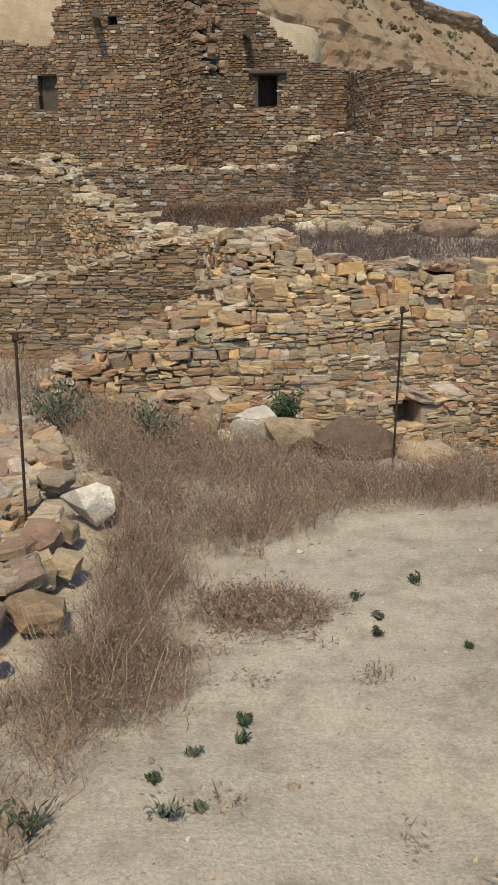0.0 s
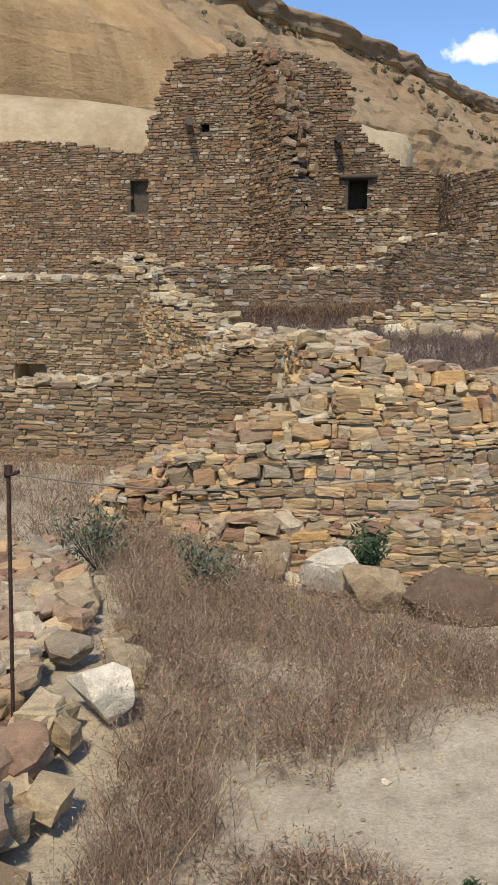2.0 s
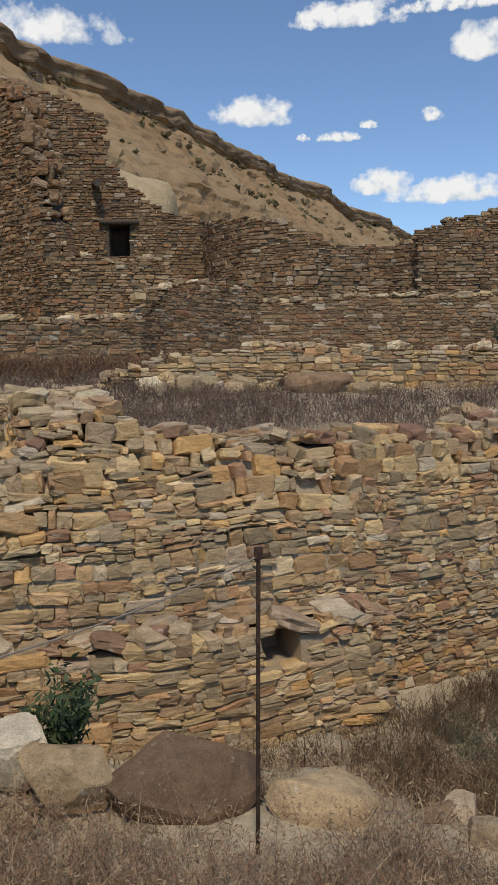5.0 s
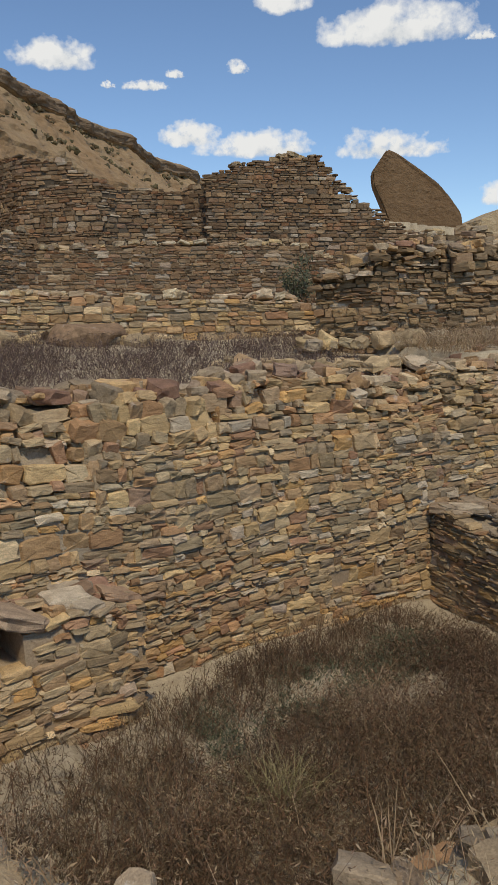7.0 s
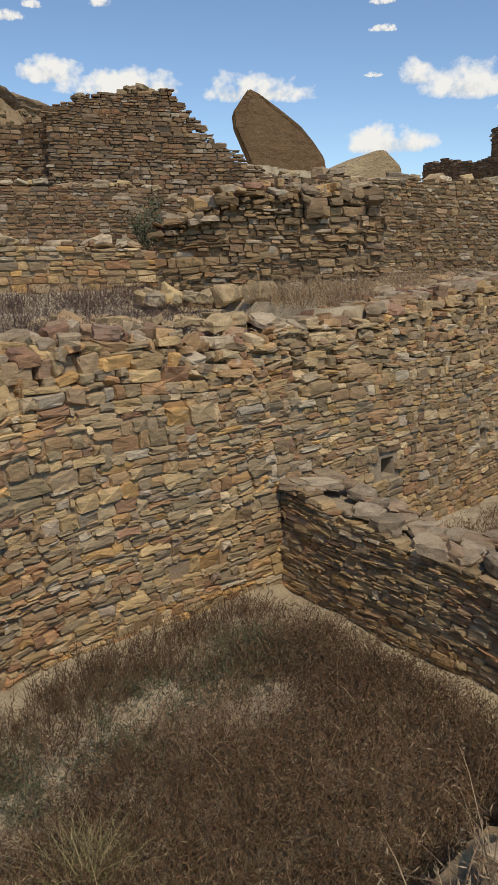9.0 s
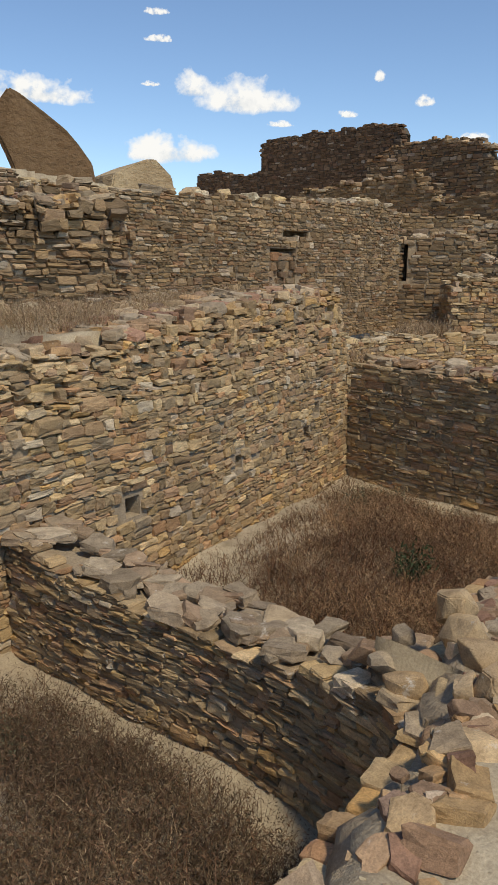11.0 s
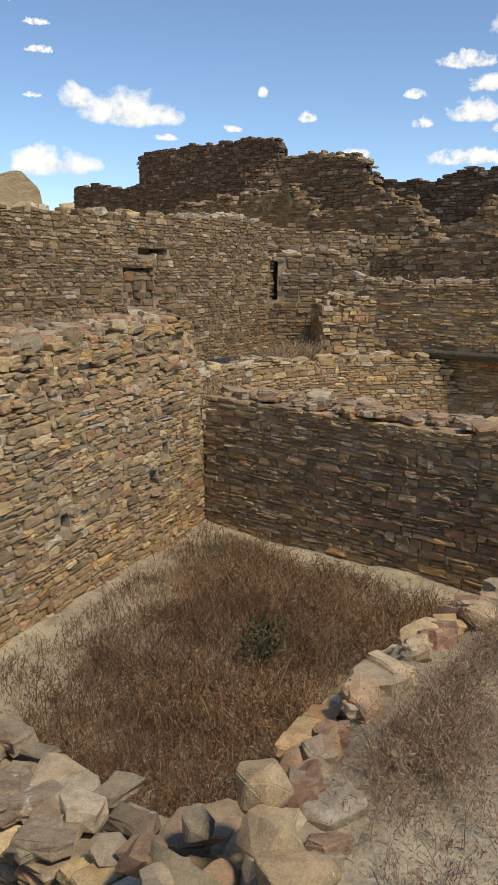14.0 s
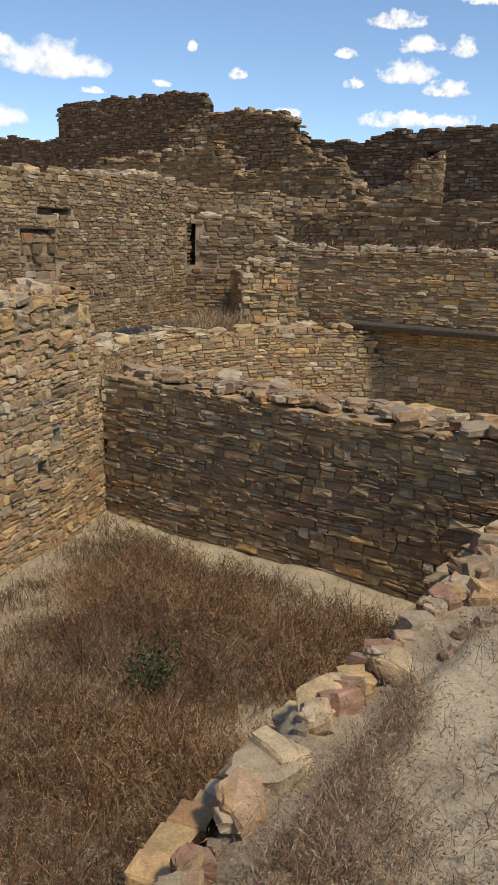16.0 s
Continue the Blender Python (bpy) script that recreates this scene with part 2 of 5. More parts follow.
def block_shape(seed, cheap=False):
    """A split stone of unit size: its broken front looks towards -y, its back is buried."""
    r = np.random.default_rng(seed)
    if cheap:
        base = np.array([(-0.5, -0.46), (0.1, -0.52), (0.5, -0.4), (0.48, 0.46), (-0.1, 0.52), (-0.5, 0.4)])
        base = base + r.uniform(-0.08, 0.08, base.shape)
    else:
        base = np.array([(-0.5, -0.36), (-0.45, -0.5), (0.05, -0.51), (0.46, -0.49), (0.51, -0.28), (0.5, 0.32), (0.44, 0.5), (-0.05, 0.51), (-0.46, 0.49), (-0.51, 0.28)])
        base = base + r.uniform(-0.055, 0.055, base.shape)
        slant = r.uniform(-0.12, 0.12, 2)
        base[:, 0] += np.where(base[:, 0] > 0, slant[0], slant[1]) * base[:, 1]
        base[:, 1] *= 1 + r.uniform(-0.22, 0.22) * base[:, 0]
    n = len(base)
    ring = base
    inner = ring * r.uniform(0.8, 0.95, (n, 1)) + r.uniform(-0.03, 0.03, base.shape)
    lean = r.uniform(-0.09, 0.09, 2)
    v = [(x, 0.5, z) for x, z in base * 0.92] + [(x, -0.34 + r.uniform(-0.1, 0.08), z) for x, z in ring] + [(x, -0.5 + r.uniform(-0.05, 0.05) + x * lean[0] + z * lean[1], z) for x, z in inner]
    v.append((r.uniform(-0.2, 0.2), -0.52 + r.uniform(-0.05, 0.03), r.uniform(-0.2, 0.2)))
    f = []
    for k in range(n):
        j = (k + 1) % n
        f += [(k, j, n + j), (k, n + j, n + k), (n + k, n + j, 2 * n + j), (n + k, 2 * n + j, 2 * n + k), (2 * n + k, 2 * n + j, 3 * n)]
    return np.array(v), np.array(f)


def rock_shape(seed, points=16, flat=1.0):
    """A broken rock of about unit size."""
    r = np.random.default_rng(seed)
    bm = bmesh.new()
    p = r.normal(size=(points, 3))
    p /= np.abs(p).max(1)[:, None] ** r.uniform(0.55, 1.0, (points, 1)) * np.linalg.norm(p, axis=1)[:, None] ** 0.25
    p = np.clip(p, -1, 1) * 0.5
    for q in p:
        bm.verts.new(q)
    bmesh.ops.convex_hull(bm, input=bm.verts)
    bmesh.ops.delete(bm, geom=[v for v in bm.verts if not v.link_faces], context="VERTS")
    bmesh.ops.triangulate(bm, faces=bm.faces)
    bm.verts.index_update()
    v, f = np.array([x.co[:] for x in bm.verts]), np.array([[x.index for x in y.verts] for y in bm.faces])
    bm.free()
    lo, hi = v.min(0), v.max(0)
    v = (v - (lo + hi) / 2) / (hi - lo)
    return v, f


BLOCKS = [block_shape(k) for k in range(30)]
CHEAP = [block_shape(100 + k, cheap=True) for k in range(16)]


def slab_shape(seed):
    """A broken tabular stone of unit size: an uneven outline, worn upper and lower edges."""
    r = np.random.default_rng(seed)
    n = int(r.integers(4, 7))
    a = np.sort((np.arange(n) + r.uniform(-0.28, 0.28, n)) * 2 * np.pi / n)
    rad = r.uniform(0.42, 0.62, n)
    out = np.stack([np.cos(a) * rad, np.sin(a) * rad], 1)
    tip = r.uniform(-0.35, 0.35, 2)
    rows = [(0.9, -0.5), (1.0, -0.36), (r.uniform(0.92, 1.03), 0.34), (0.88, 0.48)]
    v = []
    for s, z in rows:
        q = out * s + r.uniform(-0.03, 0.03, out.shape)
        v += [(x, y, z + (x * tip[0] + y * tip[1]) * (z > 0) + r.uniform(-0.05, 0.05)) for x, y in q]
    v.append((r.uniform(-0.1, 0.1), r.uniform(-0.1, 0.1), 0.52))
    f = []
    for lv in range(3):
        for k in range(n):
            i, j = lv * n + k, lv * n + (k + 1) % n
            f += [(i, j, j + n), (i, j + n, i + n)]
    f += [(3 * n + k, 3 * n + (k + 1) % n, 4 * n) for k in range(n)]
    f += [(0, k + 1, k) for k in range(1, n - 1)]
    bm = bmesh.new()
    vs = [bm.verts.new(q) for q in v]
    for t in f:
        bm.faces.new([vs[k] for k in t])
    for again in range(1):
        bmesh.ops.subdivide_edges(bm, edges=[e for e in bm.edges if e.calc_length() > 0.3], cuts=1)
        bmesh.ops.triangulate(bm, faces=bm.faces)
    for q in bm.verts:
        p = q.co * 2.6 + Vector((seed, 0, 0))
        q.co += Vector((noise.noise(p), noise.noise(p + Vector((0, 9, 0))), noise.noise(p + Vector((0, 0, 9))))) * 0.1
    bm.verts.index_update()
    v, f = np.array([q.co[:] for q in bm.verts]), np.array([[q.index for q in t.verts] for t in bm.faces])
    bm.free()
    return v, f


CHIPS = [rock_shape(900 + k, 9) for k in range(8)]
ROCKS = [slab_shape(500 + k) for k in range(12)] + [rock_shape(200 + k, 26) for k in range(6)]
shared = {}


def shape_mesh(kind, k, mat):
    key = (kind, k, mat.name)
    if key not in shared:
        v, f = {"stone": BLOCKS, "rock": ROCKS}[kind][k]
        shared[key] = mesh_of(kind, v, f, mat)
    return shared[key]


def joined(name, items, mat, parent=None, label=""):
    """One mesh of many pieces: items are (shape, 4 x 4 array)."""
    vs, fs, n = [], [], 0
    for (v, f), m in items:
        vs.append(v @ m[:3, :3].T + m[:3, 3])
        fs.append(f + n)
        n += len(v)
    if not vs:
        return None
    ob = part(name, mesh_of(name, np.concatenate(vs), np.concatenate(fs), mat), parent, label)
    return tagged(ob, kind="stuff")


def turned(x, y, z, ax, ay, az, sx, sy, sz):
    """A pose with sizes, as an array: turned by ax, ay, az radians."""
    return np.array(Matrix.LocRotScale((x, y, z), Euler((ax, ay, az)), (sx, sy, sz)))


class Line:
    """A wall's run in plan: points (x, y, base, top), its face to the right of the way along it."""

    def __init__(self, pts):
        self.p = np.array(pts, float)
        d = np.hypot(*np.diff(self.p[:, :2], axis=0).T)
        self.s = np.r_[0, np.cumsum(d)]
        self.length = self.s[-1]

    def at(self, u):
        x, y, b, t = (np.interp(u, self.s, self.p[:, k]) for k in range(4))
        k = int(np.clip(np.searchsorted(self.s, u, side="right") - 1, 0, len(self.s) - 2))
        d = self.p[k + 1, :2] - self.p[k, :2]
        d = d / np.hypot(*d)
        return x, y, b, t, d


def wall(name, pts, label, thick=0.45, h=(0.045, 0.09), l=(0.12, 0.3), mat=None, core=None, near=0, focus=(0, 0), holes=(), rag=0.08, caps=0.0, cap_mat=None, wave=0.02, loose=0.02, gap=0.008, depth=0.14, seed=1, cheap=False, cap_size=(0.12, 0.3), tilt=0.03, batter=0.0, kind="structure", tumble=0.0, recess=0.005, big=0.12, lay=0.14, cap_flat=(0.18, 0.4), slump=0.0):
    """A masonry wall: a mud core, stones laid in courses on its face, loose stones on its top."""
    r = np.random.default_rng(seed)
    line = Line(pts)
    mat, core = mat or stone_warm, core or mortar
    zlo, zhi = line.p[:, 2].min(), line.p[:, 3].max() + rag

    def top(u):
        return line.at(u)[3] + rag * 1.6 * smooth_noise(u * 1.9, seed * 3.1) + rag * 0.8 * smooth_noise(u * 6.0, seed * 5.3)

    def set_back(z, b0):
        return max(0, batter * (z - b0)) + slump * max(0, z - 0.55)

    # core
    us = set(np.linspace(0, line.length, max(3, int(line.length / 0.22))).tolist()) | set(line.s.tolist())
    for u0, u1, w0, w1, dd in holes:
        us |= {u0 - 0.004, u0 + 0.004, u1 - 0.004, u1 + 0.004}
    us = sorted(us)
    zs = sorted(set(np.linspace(zlo, zhi, 8).tolist()) | {z + e for u0, u1, w0, w1, dd in holes for z in (w0, w1) for e in (-0.004, 0.004)})
    nv = len(zs)
    verts, faces = [], []
    for u in us:
        x, y, b0, t0, d = line.at(u)
        nx, ny = d[1], -d[0]
        t = max(b0 + 0.05, min(top(min(max(u + e, 0), line.length)) for e in (-0.22, -0.1, 0, 0.1, 0.22)) - 0.05)
        for z in zs:
            zz = min(max(z, b0), t)
            back = recess + set_back(zz, b0)
            for u0, u1, w0, w1, dd in holes:
                if u0 - 0.001 < u < u1 + 0.001 and w0 - 0.001 < zz < w1 + 0.001:
                    back = dd
            if tumble:
                back += min(0.05, max(0.0, (zz - t + tumble) * 0.6))
            back += 0.01 * smooth_noise(u * 5, zz * 5, seed)
            verts.append((x - nx * back, y - ny * back, zz))
        bump = 0.05 * smooth_noise(u * 4, 7.7, seed)
        mid = 0.5 * thick + 0.5 * set_back(t, b0)
        verts.append((x - nx * mid, y - ny * mid, t + 0.02 + bump))
        verts.append((x - nx * thick, y - ny * thick, t - 0.01 + bump))
        verts.append((x - nx * thick, y - ny * thick, b0))
    nr = nv + 3
    for k in range(len(us) - 1):
        for j in range(nr - 1):
            a, c = k * nr + j, (k + 1) * nr + j
            faces.append((a, c, c + 1, a + 1))
        faces.append(((k + 1) * nr, k * nr, k * nr + nr - 1, (k + 1) * nr + nr - 1))
    faces.append(tuple(range(nr))[::-1])
    faces.append(tuple(range((len(us) - 1) * nr, len(us) * nr)))
    me = mesh_of(name, verts, faces, core)
    ob = tagged(new(name, me), label, "wall", kind=kind)
    # stones
    pieces = []
    shapes = CHEAP if cheap else BLOCKS

    def put(u, z, lu, hz, turn=0.0):
        x, y, b0, t0, d = line.at(min(max(u, 0.01), line.length - 0.01))
        nx, ny = d[1], -d[0]
        dp = depth * r.uniform(0.7, 1.2)
        wild = 1.0 + 2.2 * (tumble > 0 and z > top(u) - tumble * r.uniform(0.6, 1.15))
        out = r.uniform(-0.35 * loose, loose) * (1 + 0.8 * (wild - 1)) - set_back(z, b0)
        cx, cy = x + nx * (out - dp * 0.42), y + ny * (out - dp * 0.42)
        k = int(r.integers(len(shapes)))
        m = np.array(Matrix.LocRotScale((cx, cy, z), Euler((r.normal(0, tilt * 1.5 * wild), turn + r.normal(0, tilt * min(wild, 3)), math.atan2(d[1], d[0]) + r.normal(0, tilt * wild))), (lu, dp, hz)))
        if wild > 1:
            m[:3, 0] *= r.uniform(0.75, 1.25)
            m[:3, 2] *= r.uniform(0.9, 1.5)
        pieces.append((k, m))

    # bands of uneven height, each run of a band split into one to four layers
    z = zlo
    while z < zhi:
        band = r.uniform(h[0] * 1.5, h[1] * 1.45)
        u = r.uniform(-0.5, 0)
        while u < line.length:
            run = r.uniform(1.2, 3.2) * l[1]
            layers = 1 if r.random() < big else max(1, min(5, int(round(band / r.uniform(h[0], h[1])))))
            share = r.uniform(0.6, 1.4, layers)
            share = np.r_[0, np.cumsum(share / share.sum())] * band
            for a, c in zip(share[:-1], share[1:]):
                hz = c - a
                v, stop = u + r.uniform(-0.3, 0.3) * l[0], u + run + r.uniform(-0.3, 0.3) * l[0]
                while v < stop - 0.02:
                    lu = min(l[0] + (l[1] - l[0]) * r.random() ** 1.6, max(2.2 * hz, 0.06) * r.uniform(1.1, 4.0))
                    lu = lu if stop - v - lu > 0.4 * l[0] else stop - v
                    mid = v + lu / 2
                    v += lu
                    if not 0.0 <= mid <= line.length or r.random() < 0.012:
                        continue
                    zz = z + (a + c) / 2 + wave * smooth_noise(mid * 0.8, z * 0.7, seed) + 0.5 * wave * smooth_noise(mid * 2.6, z * 2, seed + 9)
                    x, y, b0, t0, d = line.at(mid)
                    if zz < b0 - 0.02 or zz > top(mid) - hz * 0.3 or any(u0 - lu * 0.36 < mid < u1 + lu * 0.36 and w0 - hz * 0.3 < zz < w1 + hz * 0.3 for u0, u1, w0, w1, dd in holes):
                        continue
                    slope = math.atan(wave * (smooth_noise((mid + 0.1) * 0.8, z * 0.7, seed) - smooth_noise((mid - 0.1) * 0.8, z * 0.7, seed)) / 0.2)
                    put(mid, zz + r.normal(0, 0.06) * hz, lu - gap + 0.004, hz * r.uniform(0.86, 1.12) - gap * 0.7, turn=-slope)
            u += run
        z += band
    for end, sign in ((0.0, -1), (line.length, 1)):
        x, y, b0, t0, d = line.at(end)
        nx, ny = d[1], -d[0]
        z = b0
        while z < top(end) - 0.03:
            hz = r.uniform(*h)
            a = 0.03 + set_back(z, b0)
            while a < thick - 0.04:
                la = r.uniform(*l) * 0.8
                k = int(r.integers(len(shapes)))
                dp = depth * r.uniform(0.7, 1.0)
                q = a + la / 2
                cx, cy = x - nx * q - d[0] * sign * dp * 0.4, y - ny * q - d[1] * sign * dp * 0.4
                pieces.append((k, np.array(Matrix.LocRotScale((cx, cy, z + hz / 2), Euler((r.normal(0, tilt), r.normal(0, tilt), math.atan2(d[1], d[0]) + sign * math.pi / 2 + r.normal(0, tilt))), (la - gap, dp, hz - gap)))))
                a += la
            z += hz
    order = sorted(range(len(pieces)), key=lambda k: (pieces[k][1][0, 3] - focus[0]) ** 2 + (pieces[k][1][1, 3] - focus[1]) ** 2 + (pieces[k][1][2, 3] - 0.4) ** 2)
    single = set(order[:near])
    for k in order[:near]:
        part("stone", shape_mesh("stone", pieces[k][0], mat), ob, matrix=Matrix(pieces[k][1].tolist()))
    joined("stones", [(shapes[k], m) for i, (k, m) in enumerate(pieces) if i not in single], mat, ob)
    # stones that lie on the top
    lying = []
    if caps:
        for k in range(int(line.length * caps)):
            u = r.uniform(0.02, line.length - 0.02)
            x, y, b0, t0, d = line.at(u)
            nx, ny = d[1], -d[0]
            a = r.uniform(0.04 + set_back(t0, b0), thick * 0.95)
            s = r.uniform(*cap_size)
            sz = s * r.uniform(*cap_flat)
            lying.append((int(r.integers(12)), turned(x - nx * a, y - ny * a, top(u) + sz * 0.15, r.normal(0, lay), r.normal(0, lay), r.uniform(0, 6.3), s, s * r.uniform(0.6, 1.0), sz)))
        cm = cap_mat or stone_cap
        lone = lying[: max(0, min(len(lying), 60))] if near else []
        for k, m in lone:
            part("cap_stone", shape_mesh("rock", k, cm), ob, matrix=Matrix(m.tolist()))
        joined("cap_stones", [(ROCKS[k], m) for k, m in lying[len(lone):]], cm, ob)
    return ob

# ---- ground ----
def in_poly(px, py, poly):
    inside = np.zeros(px.shape, bool)
    for (x0, y0), (x1, y1) in zip(poly, poly[1:] + poly[:1]):
        cross = (y0 > py) != (y1 > py)
        with np.errstate(divide="ignore", invalid="ignore"):
            inside ^= cross & (px < (x1 - x0) * (py - y0) / (y1 - y0) + x0)
    return inside


TERRACES = [  # plan outline, level, rise for each metre of y past a line
    ([(-40, 9.45), (-0.8, 9.45), (-2.0, 10.9), (-3.6, 13.0), (-4.3, 14.2), (-40, 14)], 0.3, 0.0, 0.0),
    ([(-1.0, 9.6), (0.3, 7.5), (1.6, 8.05), (3.2, 8.65), (5.0, 9.1), (5.0, 12.65), (0, 12.65), (-3.6, 13.2)], 0.86, 0.1, 9.5),
    ([(5.0, 9.1), (6.6, 9.75), (9.3, 10.8), (9.6, 12.9), (5.0, 12.6)], 1.12, 0.0, 0.0),
    ([(-4.4, 14.1), (-3.8, 13.2), (0, 12.65), (5.2, 12.65), (7.5, 12.2), (9.5, 13.6), (9.5, 17.6), (6, 17.8), (1.7, 17.9), (0.0, 16.0), (-1.4, 15.1), (-5, 13.8)], 1.22, 0.06, 12.6),
    ([(-4.5, 13.75), (-1.4, 15.1), (0, 15.8), (1.7, 17.8), (8, 17.55), (14, 20), (14, 40), (-40, 40), (-40, 14)], 1.95, 0.04, 15.0),
    ([(-40, 23.2), (1.5, 23.2), (3.5, 20.3), (9, 19.2), (30, 30), (90, 60), (90, 400), (-300, 400)], 3.2, 0.0, 0.0),
    ([(1.45, 5.2), (1.6, 5.0), (2.1, 4.85), (2.8, 4.95), (3.4, 5.25), (4.1, 5.5), (4.85, 5.65), (4.95, 7.0), (4.6, 8.95), (2.3, 8.3), (1.9, 7.85), (1.5, 6.6)], -0.73, 0.0, 0.0),
    ([(4.6, 8.95), (4.95, 7.0), (4.9, 5.7), (5.1, 5.8), (5.6, 5.98), (6.9, 6.15), (8.3, 6.3), (9.6, 6.35), (9.45, 10.9)], -0.74, 0.0, 0.0),
    ([(9.55, 6.0), (9.5, 12.6), (15, 14.4), (14.9, 9.0), (15.0, 6.0)], 0.42, 0.0, 0.0),
    ([(15.15, 14.8), (15.98, 13.75), (15.35, 13.25), (15.7, 9), (16.2, 0), (90, 0), (90, 50), (16, 15)], 1.5, 0.0, 0.0),
]
KIVA = (12.4, 8.5, 3.95)


def level(px, py):
    px, py = np.asarray(px, float), np.asarray(py, float)
    z = 0.12 + 0.1 * np.clip((px - 1.5) / 3.0, 0, 1) + 0.0 * py
    z = z - 0.2 * np.clip((py - 5.6) / 1.0, 0, 1) * (px < 2.2) * (py < 9.5)
    dip = np.clip((px + 0.9) / 0.7, 0, 1) * np.clip((py - 5.35) / 0.9, 0, 1) * (py < 8) * (px < 2.4)
    z = z * (1 - dip) - (0.56 + 0.17 * np.clip((px - 0.6) / 1.4, 0, 1)) * dip
    for poly, lv, rise, start in TERRACES:
        z = np.where(in_poly(px, py, poly), lv + rise * (py - start), z)
    pit = np.hypot(px - KIVA[0], py - KIVA[1]) < KIVA[2] + 0.2
    z = np.where(pit & (px > 9.75), -0.9, z)
    z = np.where((px > 14.9) & (px < 16.0 + 0.09 * (9 - py)) & (py > 4) & (py < 11.75), np.minimum(z, -0.4), z)
    return z


def rough_ground(px, py):
    out = np.zeros(px.shape)
    for k, (f, a) in enumerate(((0.7, 0.035), (2.3, 0.022), (6.1, 0.012))):
        out += a * (np.sin(f * px * 1.3 + 1.7 * k + np.sin(f * py * 1.1 + k) * 1.9) * np.cos(f * py * 1.17 - 0.6 * k + np.sin(f * px * 0.9) * 1.4))
    return out


def ground_z(x, y):
    a, c = np.array([x], float), np.array([y], float)
    return float((level(a, c) + rough_ground(a, c))[0])


gx = np.unique(np.concatenate([np.linspace(-3, 10, 164), np.linspace(-10, -3, 30), np.linspace(10, 18, 50), np.linspace(18, 45, 24), np.linspace(-60, -10, 20), [-2500, -900, -300, -120, 60, 90, 150, 400, 1000, 2500]]))
gy = np.unique(np.concatenate([np.linspace(0.5, 11, 132), np.linspace(11, 24, 90), np.linspace(-8, 0.5, 30), np.linspace(24, 60, 24), [-2500, -900, -300, -100, -40, -20, 80, 120, 200, 400, 1000, 2500]]))
mx, my = np.meshgrid(gx, gy, indexing="ij")
mz = level(mx, my) + rough_ground(mx, my)
idx = np.arange(mx.size).reshape(mx.shape)
quads = np.stack([idx[:-1, :-1], idx[1:, :-1], idx[1:, 1:], idx[:-1, 1:]], -1).reshape(-1, 4)
ground = tagged(new("ground", mesh_of("ground", np.stack([mx, my, mz], -1).reshape(-1, 3), quads, soil)), "pale dry sandy soil with pebbles and cracks", "ground", kind="structure")
for p in ground.data.polygons:
    p.use_smooth = True

# ---- walls of the rooms beside the path ----
wall("wall_1", [(-1.65, 6.72, -0.15, 0.16), (-0.8, 6.85, -0.15, 0.52), (-0.45, 6.92, -0.15, 0.72), (-0.28, 6.95, -0.15, 0.82), (-0.1, 6.98, -0.15, 0.96), (0.18, 7.04, -0.3, 1.25), (0.45, 7.12, -0.3, 1.27), (0.75, 7.25, -0.4, 1.08), (1.3, 7.5, -0.1, 1.0), (2.0, 7.85, -0.1, 0.98)],
     "collapsed tan sandstone wall end with mud mortar", 0.85, (0.028, 0.085), (0.07, 0.25), stone_mixed, near=300, focus=(0.5, 7), rag=0.08, caps=60, wave=0.07, loose=0.016, gap=0.004, seed=11, tilt=0.05, batter=0.1, slump=0.5, core=mud_top, tumble=0.42, cap_size=(0.08, 0.24), cap_mat=rubble_cap)
wall("wall_2", [(1.88, 7.79, -0.78, 0.98), (2.63, 8.15, -0.78, 1.0), (3.2, 8.32, -0.78, 1.03), (4.4, 8.72, -0.78, 0.98), (4.65, 8.8, -0.78, 1.02)],
     "weathered tan sandstone wall with loose top stones", 0.7, (0.026, 0.08), (0.06, 0.24), stone_mixed, near=300, focus=(3.2, 8.3), rag=0.06, caps=34, wave=0.07, loose=0.012, gap=0.003, seed=12, slump=0.25, tilt=0.05, batter=0.03, tumble=0.3, cap_size=(0.1, 0.24), cap_mat=rubble_cap, cap_flat=(0.28, 0.55))
wall("wall_3", [(4.65, 8.8, -0.75, 1.02), (5.53, 9.02, -0.75, 1.06), (6.5, 9.42, -0.75, 1.17), (7.4, 9.78, -0.75, 1.24), (8.2, 10.1, -0.75, 1.28), (9.2, 10.52, -0.75, 1.3)],
     "long sunlit tan sandstone wall with a tumbled top", 0.75, (0.028, 0.066), (0.07, 0.24), stone_warm, near=300, focus=(6.2, 9.3), rag=0.06, caps=60, wave=0.05, loose=0.01, gap=0.005, seed=13, tilt=0.03, slump=0.18, core=mud_top, batter=0.03, tumble=0.5, cap_size=(0.08, 0.24), cap_mat=rubble_cap, cap_flat=(0.22, 0.5),
     holes=[(0.83, 0.98, -0.16, -0.02, 0.4), (2.36, 2.47, -0.14, -0.02, 0.35), (3.72, 3.84, -0.12, 0.0, 0.35), (3.98, 4.08, 0.1, 0.22, 0.3)])
wall("wall_4", [(-0.95, 6.55, -0.4, -0.02), (-0.3, 6.64, -0.7, 0.02), (0.6, 6.77, -0.78, 0.0), (1.3, 7.07, -0.8, -0.03), (1.9, 7.3, -0.8, -0.05), (2.08, 7.46, -0.8, -0.05)],
     "low thick buttress of large flat sandstone blocks", 0.5, (0.03, 0.085), (0.08, 0.28), stone_mixed, near=300, focus=(0.8, 7), rag=0.03, caps=16, wave=0.08, loose=0.016, gap=0.004, seed=14, tilt=0.06, batter=0.12, cap_mat=rubble_cap, holes=[(2.26, 2.5, -0.24, -0.06, 0.4)])
